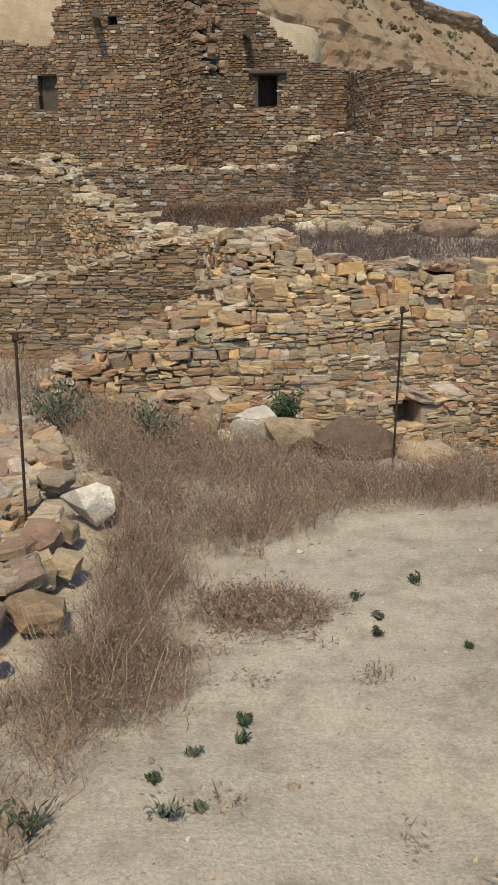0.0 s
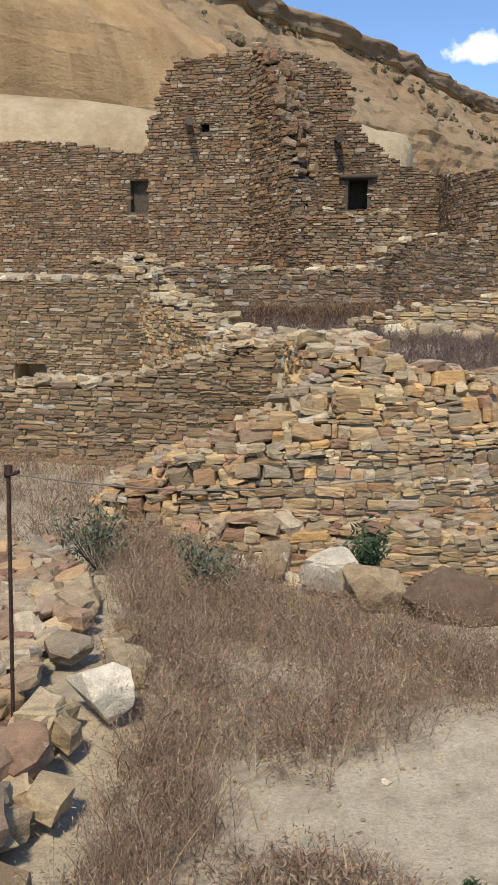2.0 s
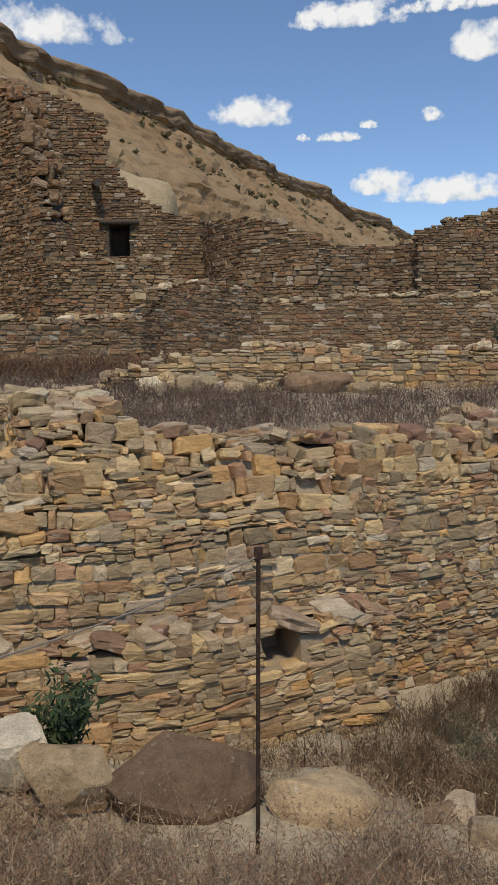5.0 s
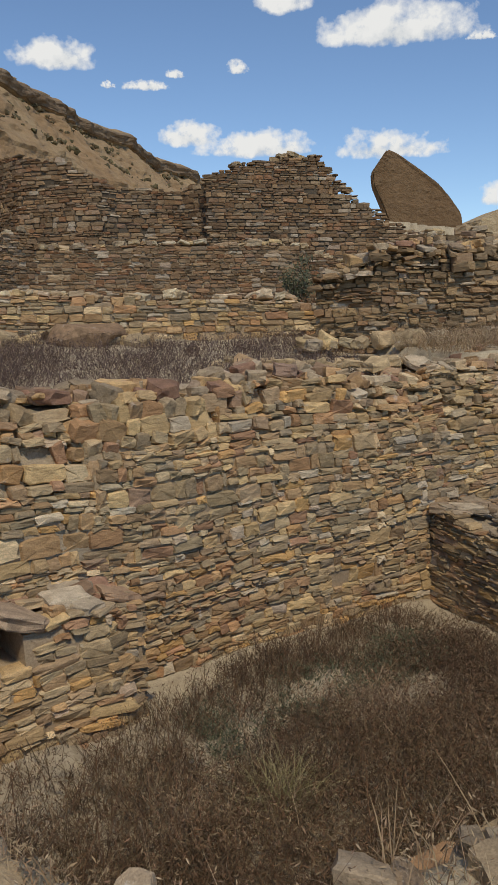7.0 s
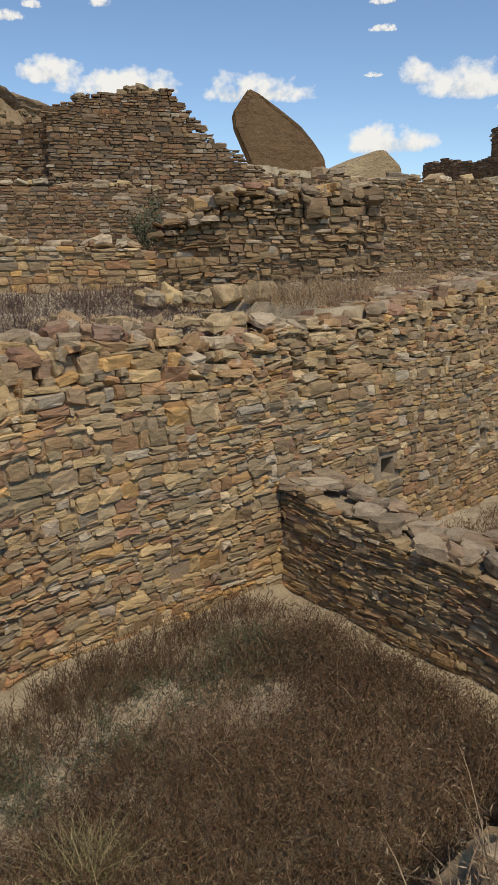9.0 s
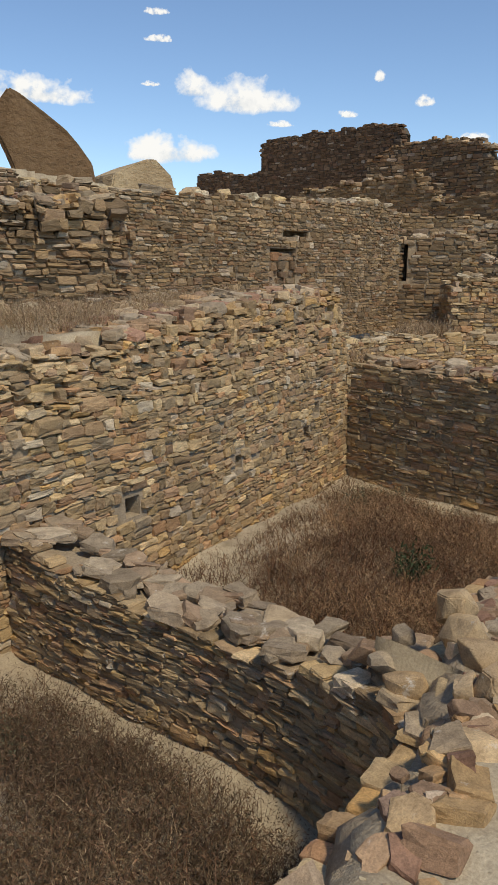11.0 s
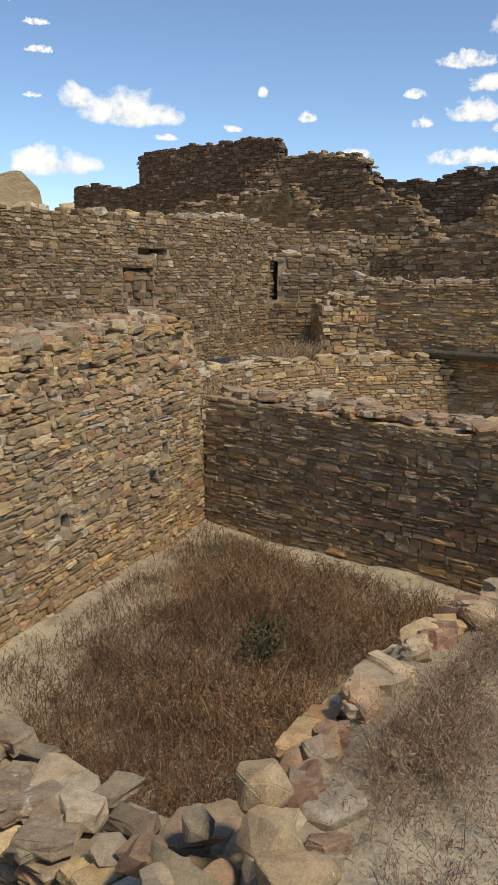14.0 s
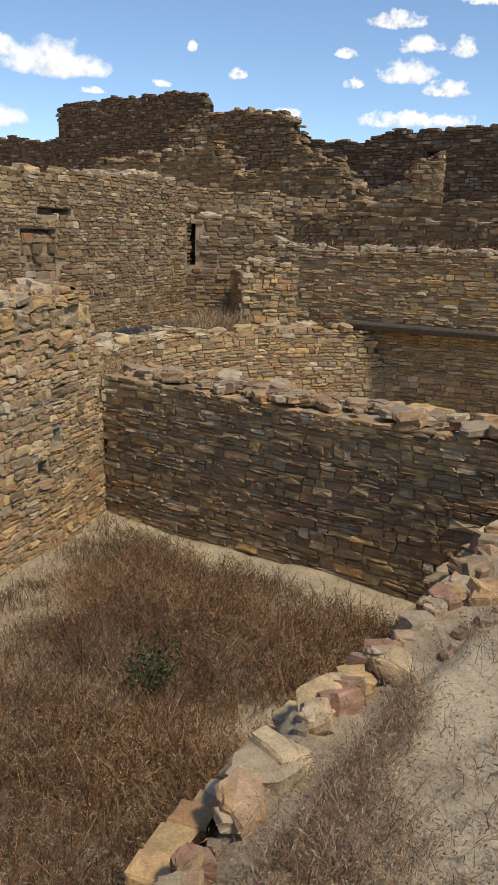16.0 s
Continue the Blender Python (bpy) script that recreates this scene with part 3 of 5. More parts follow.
wall("wall_5", [(2.06, 7.46, -0.75, -0.05), (1.98, 7.85, -0.75, -0.05)], "end face of the low sandstone buttress", 0.5, (0.022, 0.05), (0.07, 0.2), stone_mixed, near=0, rag=0.02, seed=15, wave=0.05)
wall("wall_6", [(4.47, 8.74, -0.76, -0.03), (4.6, 7.9, -0.76, -0.07), (4.77, 7.1, -0.76, -0.11), (4.83, 6.5, -0.76, -0.04), (4.8, 6.1, -0.76, 0.04), (4.65, 5.75, -0.76, 0.12)],
     "low cross wall of grey sandstone topped with slabs", 0.46, (0.02, 0.046), (0.08, 0.26), stone_warm, mud_top, near=300, focus=(4.6, 7.0), rag=0.03, caps=34, wave=0.04, loose=0.011, gap=0.003, seed=16, tilt=0.022, cap_size=(0.07, 0.26), lay=0.1, cap_mat=dusty_cap, cap_flat=(0.1, 0.34))
wall("wall_7", [(9.18, 10.5, -0.85, 0.55), (9.24, 9.5, -0.95, 0.57), (9.28, 8.2, -0.9, 0.57), (9.32, 7.3, -0.85, 0.58), (9.38, 6.3, -0.8, 0.6)],
     "shaded dark brown coursed sandstone room wall", 0.5, (0.026, 0.06), (0.08, 0.3), stone_warm, mortar, near=300, focus=(9.2, 8.5), rag=0.02, caps=30, wave=0.02, loose=0.008, gap=0.004, seed=17, tilt=0.02, cap_size=(0.1, 0.28), lay=0.12, cap_mat=rubble_cap)
# the walls west of the path
wall("wall_9", [(-5.5, 9.0, -0.2, 0.6), (-2.9, 9.1, -0.2, 0.70), (-2.34, 9.15, -0.2, 0.79), (-1.57, 9.22, -0.2, 0.99), (-1.25, 9.24, -0.15, 1.1), (-0.72, 9.28, -0.1, 1.16)],
     "coursed grey sandstone wall with a sloping top", 0.5, (0.028, 0.06), (0.09, 0.3), stone_grey, near=300, focus=(-1.5, 9.2), rag=0.03, caps=16, wave=0.02, loose=0.012, gap=0.007, seed=21, tilt=0.02)
wall("wall_10", [(-0.72, 9.28, -0.1, 1.2), (-0.5, 8.5, -0.1, 1.22), (-0.32, 7.85, -0.1, 1.22), (-0.2, 7.55, -0.1, 1.2)],
     "short tumbled return wall of tan sandstone", 0.6, (0.035, 0.09), (0.08, 0.24), stone_mixed, near=200, focus=(-0.5, 8.3), rag=0.06, caps=30, wave=0.05, loose=0.035, gap=0.012, seed=22, tilt=0.06)
wall("wall_11", [(-4.25, 14.0, 0.3, 2.25), (-3.5, 12.5, 0.3, 1.8), (-2.7, 11.5, 0.3, 1.5), (-1.7, 10.2, 0.3, 1.22), (-0.85, 9.45, 0.3, 1.22)],
     "pale rubble wall with a stepped ruined top", 0.65, (0.035, 0.08), (0.08, 0.24), stone_mixed, near=200, focus=(-2, 10.5), rag=0.06, caps=20, wave=0.04, loose=0.03, gap=0.01, seed=23, tilt=0.05)
wall("wall_12", [(-7.5, 12.0, 0.3, 1.8), (-3.02, 12.1, 0.3, 1.86)], "coursed brown sandstone wall with a small window", 0.5, (0.03, 0.06), (0.1, 0.3), stone_grey, near=0, rag=0.03, caps=8, wave=0.012, loose=0.012, seed=24, cheap=True, holes=[(2.42, 2.9, 0.42, 0.66, 0.4)])
# the terraces
wall("wall_13", [(-0.6, 12.4, 0.8, 1.2), (0.4, 12.5, 0.8, 1.52), (1.3, 12.5, 0.8, 1.66), (3.3, 12.45, 0.8, 1.62), (4.5, 12.4, 0.8, 1.62), (5.3, 12.3, 0.8, 1.5)],
     "low terrace wall of pale sandstone", 0.5, (0.035, 0.075), (0.1, 0.28), stone_mixed, near=200, focus=(2.5, 12.5), rag=0.04, caps=10, wave=0.02, loose=0.02, seed=31)
wall("wall_14", [(-4.6, 13.5, 1.3, 2.15), (-3.4, 13.8, 1.3, 2.12), (-1.4, 14.85, 1.3, 2.08), (-0.15, 15.5, 1.3, 2.18), (0.1, 15.9, 1.4, 2.6), (0.9, 16.7, 1.4, 2.8), (1.65, 17.45, 1.4, 2.75), (1.85, 17.6, 1.4, 2.5), (3.7, 17.5, 1.5, 2.62), (6.2, 17.3, 1.6, 2.58), (7.2, 16.9, 1.4, 2.2)],
     "long stepped terrace wall of thin sandstone courses", 0.5, (0.035, 0.07), (0.1, 0.3), stone_brown, near=150, focus=(0, 15.5), rag=0.05, caps=9, wave=0.02, loose=0.015, seed=32, cheap=False)
wall("wall_15", [(4.45, 11.3, 1.0, 1.75), (4.95, 11.0, 1.0, 2.1), (5.45, 10.85, 1.0, 2.15), (6.4, 10.75, 1.0, 2.1), (6.55, 10.75, 1.0, 1.9)],
     "tumbled stub of a dark sandstone wall", 0.9, (0.03, 0.062), (0.07, 0.24), stone_grey, near=200, focus=(5.5, 10.8), rag=0.08, caps=30, wave=0.05, loose=0.04, gap=0.01, seed=33, tilt=0.05, cap_mat=rubble_cap, tumble=0.2)
wall("wall_16", [(6.55, 10.75, 1.0, 1.9), (6.7, 12.3, 1.0, 2.0)], "side face of the tumbled wall stub", 0.6, (0.06, 0.12), (0.14, 0.3), stone_brown, rag=0.08, caps=12, loose=0.05, seed=34, tilt=0.06)
# the high ruin
wall("wall_17", [(-12, 21.8, 2.0, 5.7), (-8.6, 21.5, 2.0, 5.5), (-6.65, 21.4, 2.0, 5.2), (-6.05, 21.4, 2.0, 5.5)], "high brown sandstone wall with a niche", 0.6, (0.04, 0.075), (0.1, 0.32), stone_brown, mortar_dark, rag=0.06, seed=41, cheap=True, holes=[(5.25, 5.8, 3.75, 4.5, 0.22)])
wall("wall_18", [(-6.05, 21.4, 2.0, 5.6), (-6.0, 20.62, 2.0, 5.7), (-5.95, 20.6, 2.0, 5.8), (-5.6, 20.6, 2.0, 6.7), (-5.2, 20.6, 2.0, 7.1), (-4.1, 20.6, 2.0, 7.15), (-3.55, 20.6, 2.0, 7.2)],
     "tall ruined tower wall of brown sandstone", 0.8, (0.04, 0.075), (0.1, 0.32), stone_brown, mortar_dark, rag=0.06, seed=42, cheap=True, holes=[(2.05, 2.25, 5.45, 5.62, 0.4)])
wall("wall_19", [(-3.55, 20.6, 2.0, 7.25), (-3.2, 20.25, 2.0, 6.9), (-2.85, 19.9, 2.0, 6.2), (-2.55, 19.55, 2.0, 5.1), (-2.35, 19.35, 2.0, 4.2)], "reddish spur wall with a broken sloping edge", 0.7, (0.04, 0.075), (0.1, 0.3), stone_brown, mortar_dark, rag=0.06, seed=43, cheap=True, caps=90, cap_mat=stone_brown, cap_size=(0.15, 0.4), cap_flat=(0.3, 0.6), loose=0.05)
wall("wall_20", [(-2.35, 19.35, 2.0, 4.2), (-1.9, 19.5, 2.0, 3.6), (-1.0, 19.55, 2.0, 3.45), (-0.1, 19.55, 2.0, 3.5), (0.15, 19.6, 2.0, 3.2), (0.4, 19.6, 2.0, 2.6)], "ruined lower wall at the foot of the tower", 0.6, (0.04, 0.075), (0.1, 0.32), stone_brown, mortar_dark, rag=0.08, caps=8, seed=44, cheap=True, loose=0.04)
wall("wall_21", [(-3.6, 22.6, 2.0, 7.7), (-2.3, 22.7, 2.0, 7.55), (-1.5, 22.7, 2.0, 7.1), (-1.47, 22.7, 2.0, 6.1), (-0.75, 22.7, 2.0, 5.4), (-0.33, 22.7, 2.0, 5.05), (0.78, 22.7, 2.0, 4.72)],
     "high brown wall with a doorway and a timber lintel", 0.8, (0.04, 0.075), (0.1, 0.32), stone_brown, mortar_dark, rag=0.05, seed=45, cheap=True, holes=[(2.12, 2.6, 3.9, 4.64, 0.78)])
wall("wall_22", [(0.78, 22.7, 2.0, 4.7), (1.0, 21.0, 2.0, 4.45), (1.6, 19.9, 2.0, 4.35), (2.5, 19.3, 2.0, 4.25), (3.0, 19.2, 2.0, 3.95), (3.4, 19.4, 2.0, 3.8), (4.6, 19.3, 2.0, 3.72), (5.0, 18.9, 2.0, 3.95)],
     "curved dark sandstone wall with worn courses", 0.7, (0.04, 0.075), (0.1, 0.32), stone_brown, mortar_dark, rag=0.06, seed=46, cheap=True)
wall("wall_23", [(4.95, 18.6, 2.2, 3.95), (5.6, 18.45, 2.2, 4.15), (7.1, 18.3, 2.2, 4.32), (7.3, 18.3, 2.2, 4.05), (7.6, 18.25, 2.2, 3.7), (8.2, 18.2, 2.2, 3.3), (8.8, 18.0, 2.2, 2.9), (10.0, 17.2, 1.8, 2.6)],
     "high thin-coursed wall with a ragged stepped end", 0.6, (0.035, 0.07), (0.1, 0.32), stone_brown, mortar_dark, rag=0.05, caps=6, seed=47, cheap=True)
# the walls to the east
wall("wall_24", [(6.3, 12.15, 0.9, 2.35), (8.27, 12.79, 0.5, 2.42), (10.7, 13.5, 0.4, 2.5), (13.2, 14.2, 0.4, 2.62), (13.9, 14.42, 0.4, 2.66), (14.6, 14.62, 0.4, 2.45)],
     "long coursed sandstone wall with a blocked doorway", 0.6, (0.03, 0.065), (0.09, 0.28), stone_grey, near=200, focus=(10, 13.3), rag=0.04, caps=9, wave=0.012, loose=0.012, seed=51, holes=[(4.7, 5.4, 1.98, 2.06, 0.3), (4.35, 5.05, 1.2, 1.8, 0.26)])
wall("wall_39", [(10.3, 13.43, 1.15, 1.8), (11.35, 13.74, 1.15, 1.78)], "rough stone blocking of the old doorway", 0.2, (0.06, 0.11), (0.14, 0.3), stone_brown, rag=0.03, seed=56, cheap=True, loose=0.04)
wall("wall_25", [(14.62, 14.66, 0.4, 2.05), (15.2, 14.05, 0.4, 2.2), (15.7, 13.5, 0.4, 2.1)], "sandstone wall beside a narrow doorway", 0.6, (0.055, 0.09), (0.16, 0.34), stone_grey, rag=0.05, caps=6, seed=52, cheap=True, holes=[(0.05, 0.18, 1.3, 1.98, 0.55)])
wall("wall_26", [(14.86, 13.5, 0.4, 1.65), (14.9, 13.2, 0.4, 1.68), (15.06, 12.2, 0.4, 1.62), (15.18, 11.48, 0.4, 1.64), (15.19, 11.42, 0.56, 1.64), (15.32, 10.5, 0.56, 1.65), (15.6, 8.5, 0.56, 1.66), (16.0, 4.0, 0.56, 1.7)],
     "long terrace wall of brown sandstone over a recess", 0.7, (0.03, 0.065), (0.1, 0.34), stone_mixed, near=150, focus=(15, 12), rag=0.03, caps=14, wave=0.012, loose=0.02, gap=0.007, seed=53, cap_mat=dusty_cap)
wall("wall_40", [(15.36, 11.7, -0.9, 0.62), (15.53, 10.5, -0.9, 0.62), (15.81, 8.5, -0.9, 0.62), (16.2, 4.0, -0.9, 0.62)], "shaded back wall of the recess", 0.3, (0.04, 0.07), (0.12, 0.3), stone_warm, rag=0.02, seed=57, cheap=True)
wall("wall_27", [(14.25, 13.1, 0.3, 1.3), (14.5, 12.95, 0.3, 1.42), (14.75, 12.75, 0.3, 1.4), (15.0, 12.55, 0.3, 1.35)], "small stepped sandstone pier", 0.5, (0.05, 0.085), (0.12, 0.26), stone_warm, rag=0.03, caps=14, seed=54, loose=0.05, gap=0.012)
kiva = [(KIVA[0] + KIVA[2] * math.cos(a), KIVA[1] + KIVA[2] * math.sin(a), -0.9, 0.5 if a > 0.74 else -0.04) for a in np.radians(np.linspace(130, -50, 44))]
wall("wall_28", kiva, "round sunken chamber wall of pale coursed sandstone", 0.5, (0.03, 0.065), (0.1, 0.28), stone_warm, near=200, focus=(13, 13), rag=0.03, caps=8, wave=0.012, loose=0.012, seed=55)
# terraces and ruins farther off
wall("wall_29", [(15.5, 17.2, 1.4, 2.5), (18.0, 14.8, 1.4, 2.3), (18.0, 11.0, 1.4, 2.2), (18.5, 6.0, 1.4, 2.3)], "low ruined terrace wall", 0.6, (0.06, 0.1), (0.18, 0.4), stone_grey, rag=0.08, seed=61, depth=0.3, cheap=True)
wall("wall_30", [(20.0, 21.0, 1.5, 3.2), (24.0, 17.5, 1.5, 2.85), (24.0, 12.0, 1.5, 2.85), (25, 6, 1.5, 2.9)], "long terrace wall in front of the far ruin", 0.6, (0.07, 0.11), (0.2, 0.45), stone_grey, rag=0.1, seed=62, depth=0.3, cheap=True)
wall("wall_31", [(25.5, 29.5, 2.0, 4.3), (26, 26.0, 2.0, 4.5), (26.0, 24.2, 2.0, 4.7), (26.0, 22.8, 2.0, 3.8), (26, 20.5, 2, 3.9), (26, 19.2, 2.0, 4.0), (26, 18.3, 2, 3.1)], "broken wall of the far ruin", 0.7, (0.07, 0.12), (0.2, 0.45), stone_grey, rag=0.2, seed=63, depth=0.3, caps=9, cap_mat=stone_grey, cap_size=(0.2, 0.5), cheap=True)
# the three darkest far walls carry their shade in the stone colour
wall("wall_32", [(33, 47.0, 2.5, 6.7), (33.0, 45.0, 2.5, 6.75), (33, 42.5, 2.5, 6.4), (33, 41.0, 2.5, 6.5)], "far ruined wall with shade put into its stone colour", 0.8, (0.08, 0.13), (0.22, 0.5), stone_shaded, mortar_dark, rag=0.1, seed=64, depth=0.3, cheap=True)
wall("wall_33", [(33, 40.9, 2.5, 7.9), (33, 40.2, 2.5, 8.15), (33, 35, 2.5, 8.1), (33, 30.9, 2.5, 7.95), (33.2, 30.6, 2.5, 6.9)], "tall ruined wall against the sky, coloured as if shaded", 0.8, (0.08, 0.13), (0.22, 0.5), stone_shaded, mortar_dark, rag=0.08, seed=65, depth=0.3, cheap=True)
wall("wall_34", [(31.5, 31.5, 2.5, 6.2), (32.0, 29.8, 2.5, 6.8), (32, 28.6, 2.5, 6.9), (32, 26.0, 2.5, 6.6), (32, 25.2, 2.5, 6.1), (32, 24.8, 2.5, 5.0)], "rounded high wall of the far ruin", 0.8, (0.08, 0.13), (0.22, 0.5), stone_brown, mortar_dark, rag=0.1, seed=66, depth=0.3, caps=9, cap_mat=stone_grey, cap_size=(0.2, 0.5), cheap=True)
wall("wall_35", [(33, 25.4, 2.5, 5.6), (33, 22.5, 2.5, 5.55), (33, 21.3, 2.5, 5.85), (33, 18.2, 2.5, 5.8), (33, 14, 2.5, 5.6), (33, 9, 2.5, 5.4)], "far ruined wall with a high window, coloured as if shaded", 0.8, (0.08, 0.13), (0.22, 0.5), stone_shaded, mortar_dark, rag=0.1, seed=67, depth=0.3, cheap=True, holes=[(5.55, 6.05, 4.2, 5.0, 0.6)])
wall("wall_36", [(29.5, 23.5, 2.0, 5.3), (29.5, 22.0, 2.0, 4.6), (29.5, 20.5, 2.0, 3.4), (29.5, 18.8, 2.0, 3.6), (29.5, 18.4, 2.0, 4.3), (29.8, 17.6, 2, 4.5)], "gabled broken wall of the far ruin", 0.7, (0.08, 0.13), (0.22, 0.5), stone_grey, rag=0.1, seed=68, depth=0.3, caps=9, cap_mat=stone_grey, cap_size=(0.2, 0.5), cheap=True)

# ---- cliff and great rocks ----
def rock_face_mat(name, light, warm, dark, streaks=0.7, flatness=(0.25, 0.25, 1.6)):
    m, nt, b = material(name, 0.95)
    pos = nt.nodes.new("ShaderNodeNewGeometry").outputs["Position"]
    sep = nt.nodes.new("ShaderNodeSeparateXYZ")
    nt.links.new(pos, sep.inputs[0])
    flat = nt.nodes.new("ShaderNodeMapping")
    flat.inputs["Scale"].default_value = flatness
    nt.links.new(pos, flat.inputs["Vector"])
    down = nt.nodes.new("ShaderNodeMapping")
    down.inputs["Scale"].default_value = (1.0, 1.0, 0.12)
    nt.links.new(pos, down.inputs["Vector"])
    big, beds, streak, fine = noise_at(nt, pos, 0.09, 4), noise_at(nt, flat.outputs[0], 0.8, 6, 0.7), noise_at(nt, down.outputs[0], 0.7, 5, 0.6), noise_at(nt, pos, 5, 5, 0.7)
    c = mixed(nt, ramp(nt, big, [(0.38, (0, 0, 0)), (0.62, (1, 1, 1))]), light, warm)
    c = mixed(nt, ramp(nt, beds, [(0.56, (0, 0, 0)), (0.74, (streaks, streaks, streaks))]), c, dark)
    c = mixed(nt, 0.6, c, ramp(nt, streak, [(0.35, (0.72, 0.66, 0.6)), (0.6, (1.1, 1.1, 1.1))]), "MULTIPLY")
    c = mixed(nt, 1.0, c, ramp(nt, fine, [(0.3, (0.84, 0.83, 0.81)), (0.7, (1.08, 1.08, 1.08))]), "MULTIPLY")
    nt.links.new(c, b.inputs["Base Color"])
    relief(nt, b, calc(nt, "ADD", beds, calc(nt, "MULTIPLY", fine, 0.3)), 0.6, 0.5)
    return m


cliff_stone = rock_face_mat("cliff_sandstone", (0.46, 0.305, 0.15), (0.44, 0.275, 0.125), (0.39, 0.255, 0.13), 0.15, (0.4, 0.4, 0.8))
slope_stone = rock_face_mat("cliff_slope", (0.35, 0.255, 0.145), (0.32, 0.215, 0.115), (0.2, 0.135, 0.08))
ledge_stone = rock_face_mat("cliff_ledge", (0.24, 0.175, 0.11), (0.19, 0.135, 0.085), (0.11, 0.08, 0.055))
pale_stone = rock_face_mat("pale_sandstone", (0.50, 0.40, 0.25), (0.47, 0.36, 0.215), (0.30, 0.22, 0.14), 0.35, (0.5, 0.5, 0.8))
boulder_stone = rock_face_mat("boulder_sandstone", (0.24, 0.155, 0.085), (0.2, 0.13, 0.07), (0.12, 0.08, 0.05), 0.25, (0.7, 0.7, 0.9))

# section of the bluff: distance behind its foot, height
SECTION = [(-12, 1.0), (-6, 2.6), (-2, 4.6), (0, 7), (0.6, 10), (1.2, 13), (2.2, 15.5), (4.5, 17.5), (7.5, 19.4), (10.5, 22.6), (12.0, 23.9), (12.2, 24.1), (11.7, 24.35), (11.5, 25.4), (12.0, 25.9), (13.2, 26.4), (20, 27.0), (60, 29)]
foot, along = np.array([-8.4, 53.4]), np.array([0.467, 0.884])
behind = np.array([-along[1], along[0]])
ss = np.concatenate([np.arange(-70, -10, 2.0), np.arange(-10, 90, 0.5), np.arange(90, 200, 2.0), np.arange(200, 500, 12.0)])
prof = np.array(SECTION, float)
tt = np.concatenate([[0, 1, 2], np.linspace(3, 16, 92), [17]])
pd, pz = np.interp(tt, range(len(prof)), prof[:, 0]), np.interp(tt, range(len(prof)), prof[:, 1])
cv = []
for s in ss:
    brow = 3.4 + 6.0 * min(1, max(0, (4 - s) / 9))
    for d, z, k in zip(pd, pz, tt):
        wob = 2.6 * smooth_noise(s * 0.05, 3.0) + 0.9 * smooth_noise(s * 0.16, z * 0.1, 5)
        rough = (0.6 if k >= brow else 0.22) * smooth_noise(s * 0.5, z * 0.45, 2) + (0.45 * smooth_noise(s * 0.2, z * 1.1, 8) + 0.3 * smooth_noise(s * 0.9, z * 2.2, 9) if brow <= k <= 14.5 else 0.12 * smooth_noise(s * 0.35, z * 1.0, 4) + 0.25 * abs(smooth_noise(s * 0.22, 5.5, z * 0.02)))
        dz = (0.8 * smooth_noise(s * 0.045, 11.0) + 0.5 * smooth_noise(s * 0.3, 2.0, 6)) if k > 6 else 0
        x, y = foot + along * s + behind * (d + wob + rough)
        cv.append((x, y, z + dz))
cq = np.arange(len(cv)).reshape(len(ss), len(tt))
cf = np.stack([cq[:-1, :-1], cq[1:, :-1], cq[1:, 1:], cq[:-1, 1:]], -1)
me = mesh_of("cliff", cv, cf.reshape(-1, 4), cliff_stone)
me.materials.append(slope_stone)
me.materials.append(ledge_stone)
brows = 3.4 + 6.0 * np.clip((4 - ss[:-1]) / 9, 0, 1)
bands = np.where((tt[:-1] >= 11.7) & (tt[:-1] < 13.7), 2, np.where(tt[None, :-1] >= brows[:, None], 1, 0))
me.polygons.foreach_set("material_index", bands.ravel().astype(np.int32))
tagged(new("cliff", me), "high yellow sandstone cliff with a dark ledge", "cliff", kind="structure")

scrub = plant_mat("olive_scrub", [(0.13, 0.115, 0.06), (0.16, 0.13, 0.075), (0.11, 0.095, 0.055)])
shrubs = []
for k in range(420):
    s, q = rng.uniform(0, 130), rng.uniform(6.8, 11.2)
    d, z = np.interp(q, range(len(prof)), prof[:, 0]), np.interp(q, range(len(prof)), prof[:, 1])
    x, y = foot + along * s + behind * (d + 2.6 * smooth_noise(s * 0.05, 3.0))
    w = rng.uniform(0.15, 0.6)
    for j in range(4):
        shrubs.append((CHIPS[int(rng.integers(8))], turned(x + rng.normal(0, w * 0.35), y + rng.normal(0, w * 0.35), z + w * 0.2, *rng.uniform(0, 3, 3), w, w, w * 0.7)))
hill_shrubs = joined("shrubs", shrubs, scrub)
tagged(hill_shrubs, "small grey-green shrubs scattered on the slope", "shrub")


def lump(name, centre, size, mat, label, seed, rot=(0, 0, 0), rings=14, power=0.6, rough=0.16, category="rock"):
    """A rounded, weathered rock mass."""
    bm = bmesh.new()
    bmesh.ops.create_icosphere(bm, subdivisions=4, radius=0.5)
    for v in bm.verts:
        p = v.co.copy()
        q = Vector([math.copysign(abs(c * 2) ** power * 0.5, c) for c in p])
        n = noise.noise(p * 2.2 + Vector((seed, 0, 0))) * rough + noise.noise(p * 6 + Vector((0, seed, 0))) * rough * 0.4
        v.co = q * (1 + n)
    me = bpy.data.meshes.new(name)
    bm.to_mesh(me)
    bm.free()
    me.materials.append(mat)
    ob = new(name, me)
    ob.matrix_basis = pose(*centre, *rot) @ Matrix.Diagonal((*size, 1))
    for p in me.polygons:
        p.use_smooth = True
    return tagged(ob, label, category)


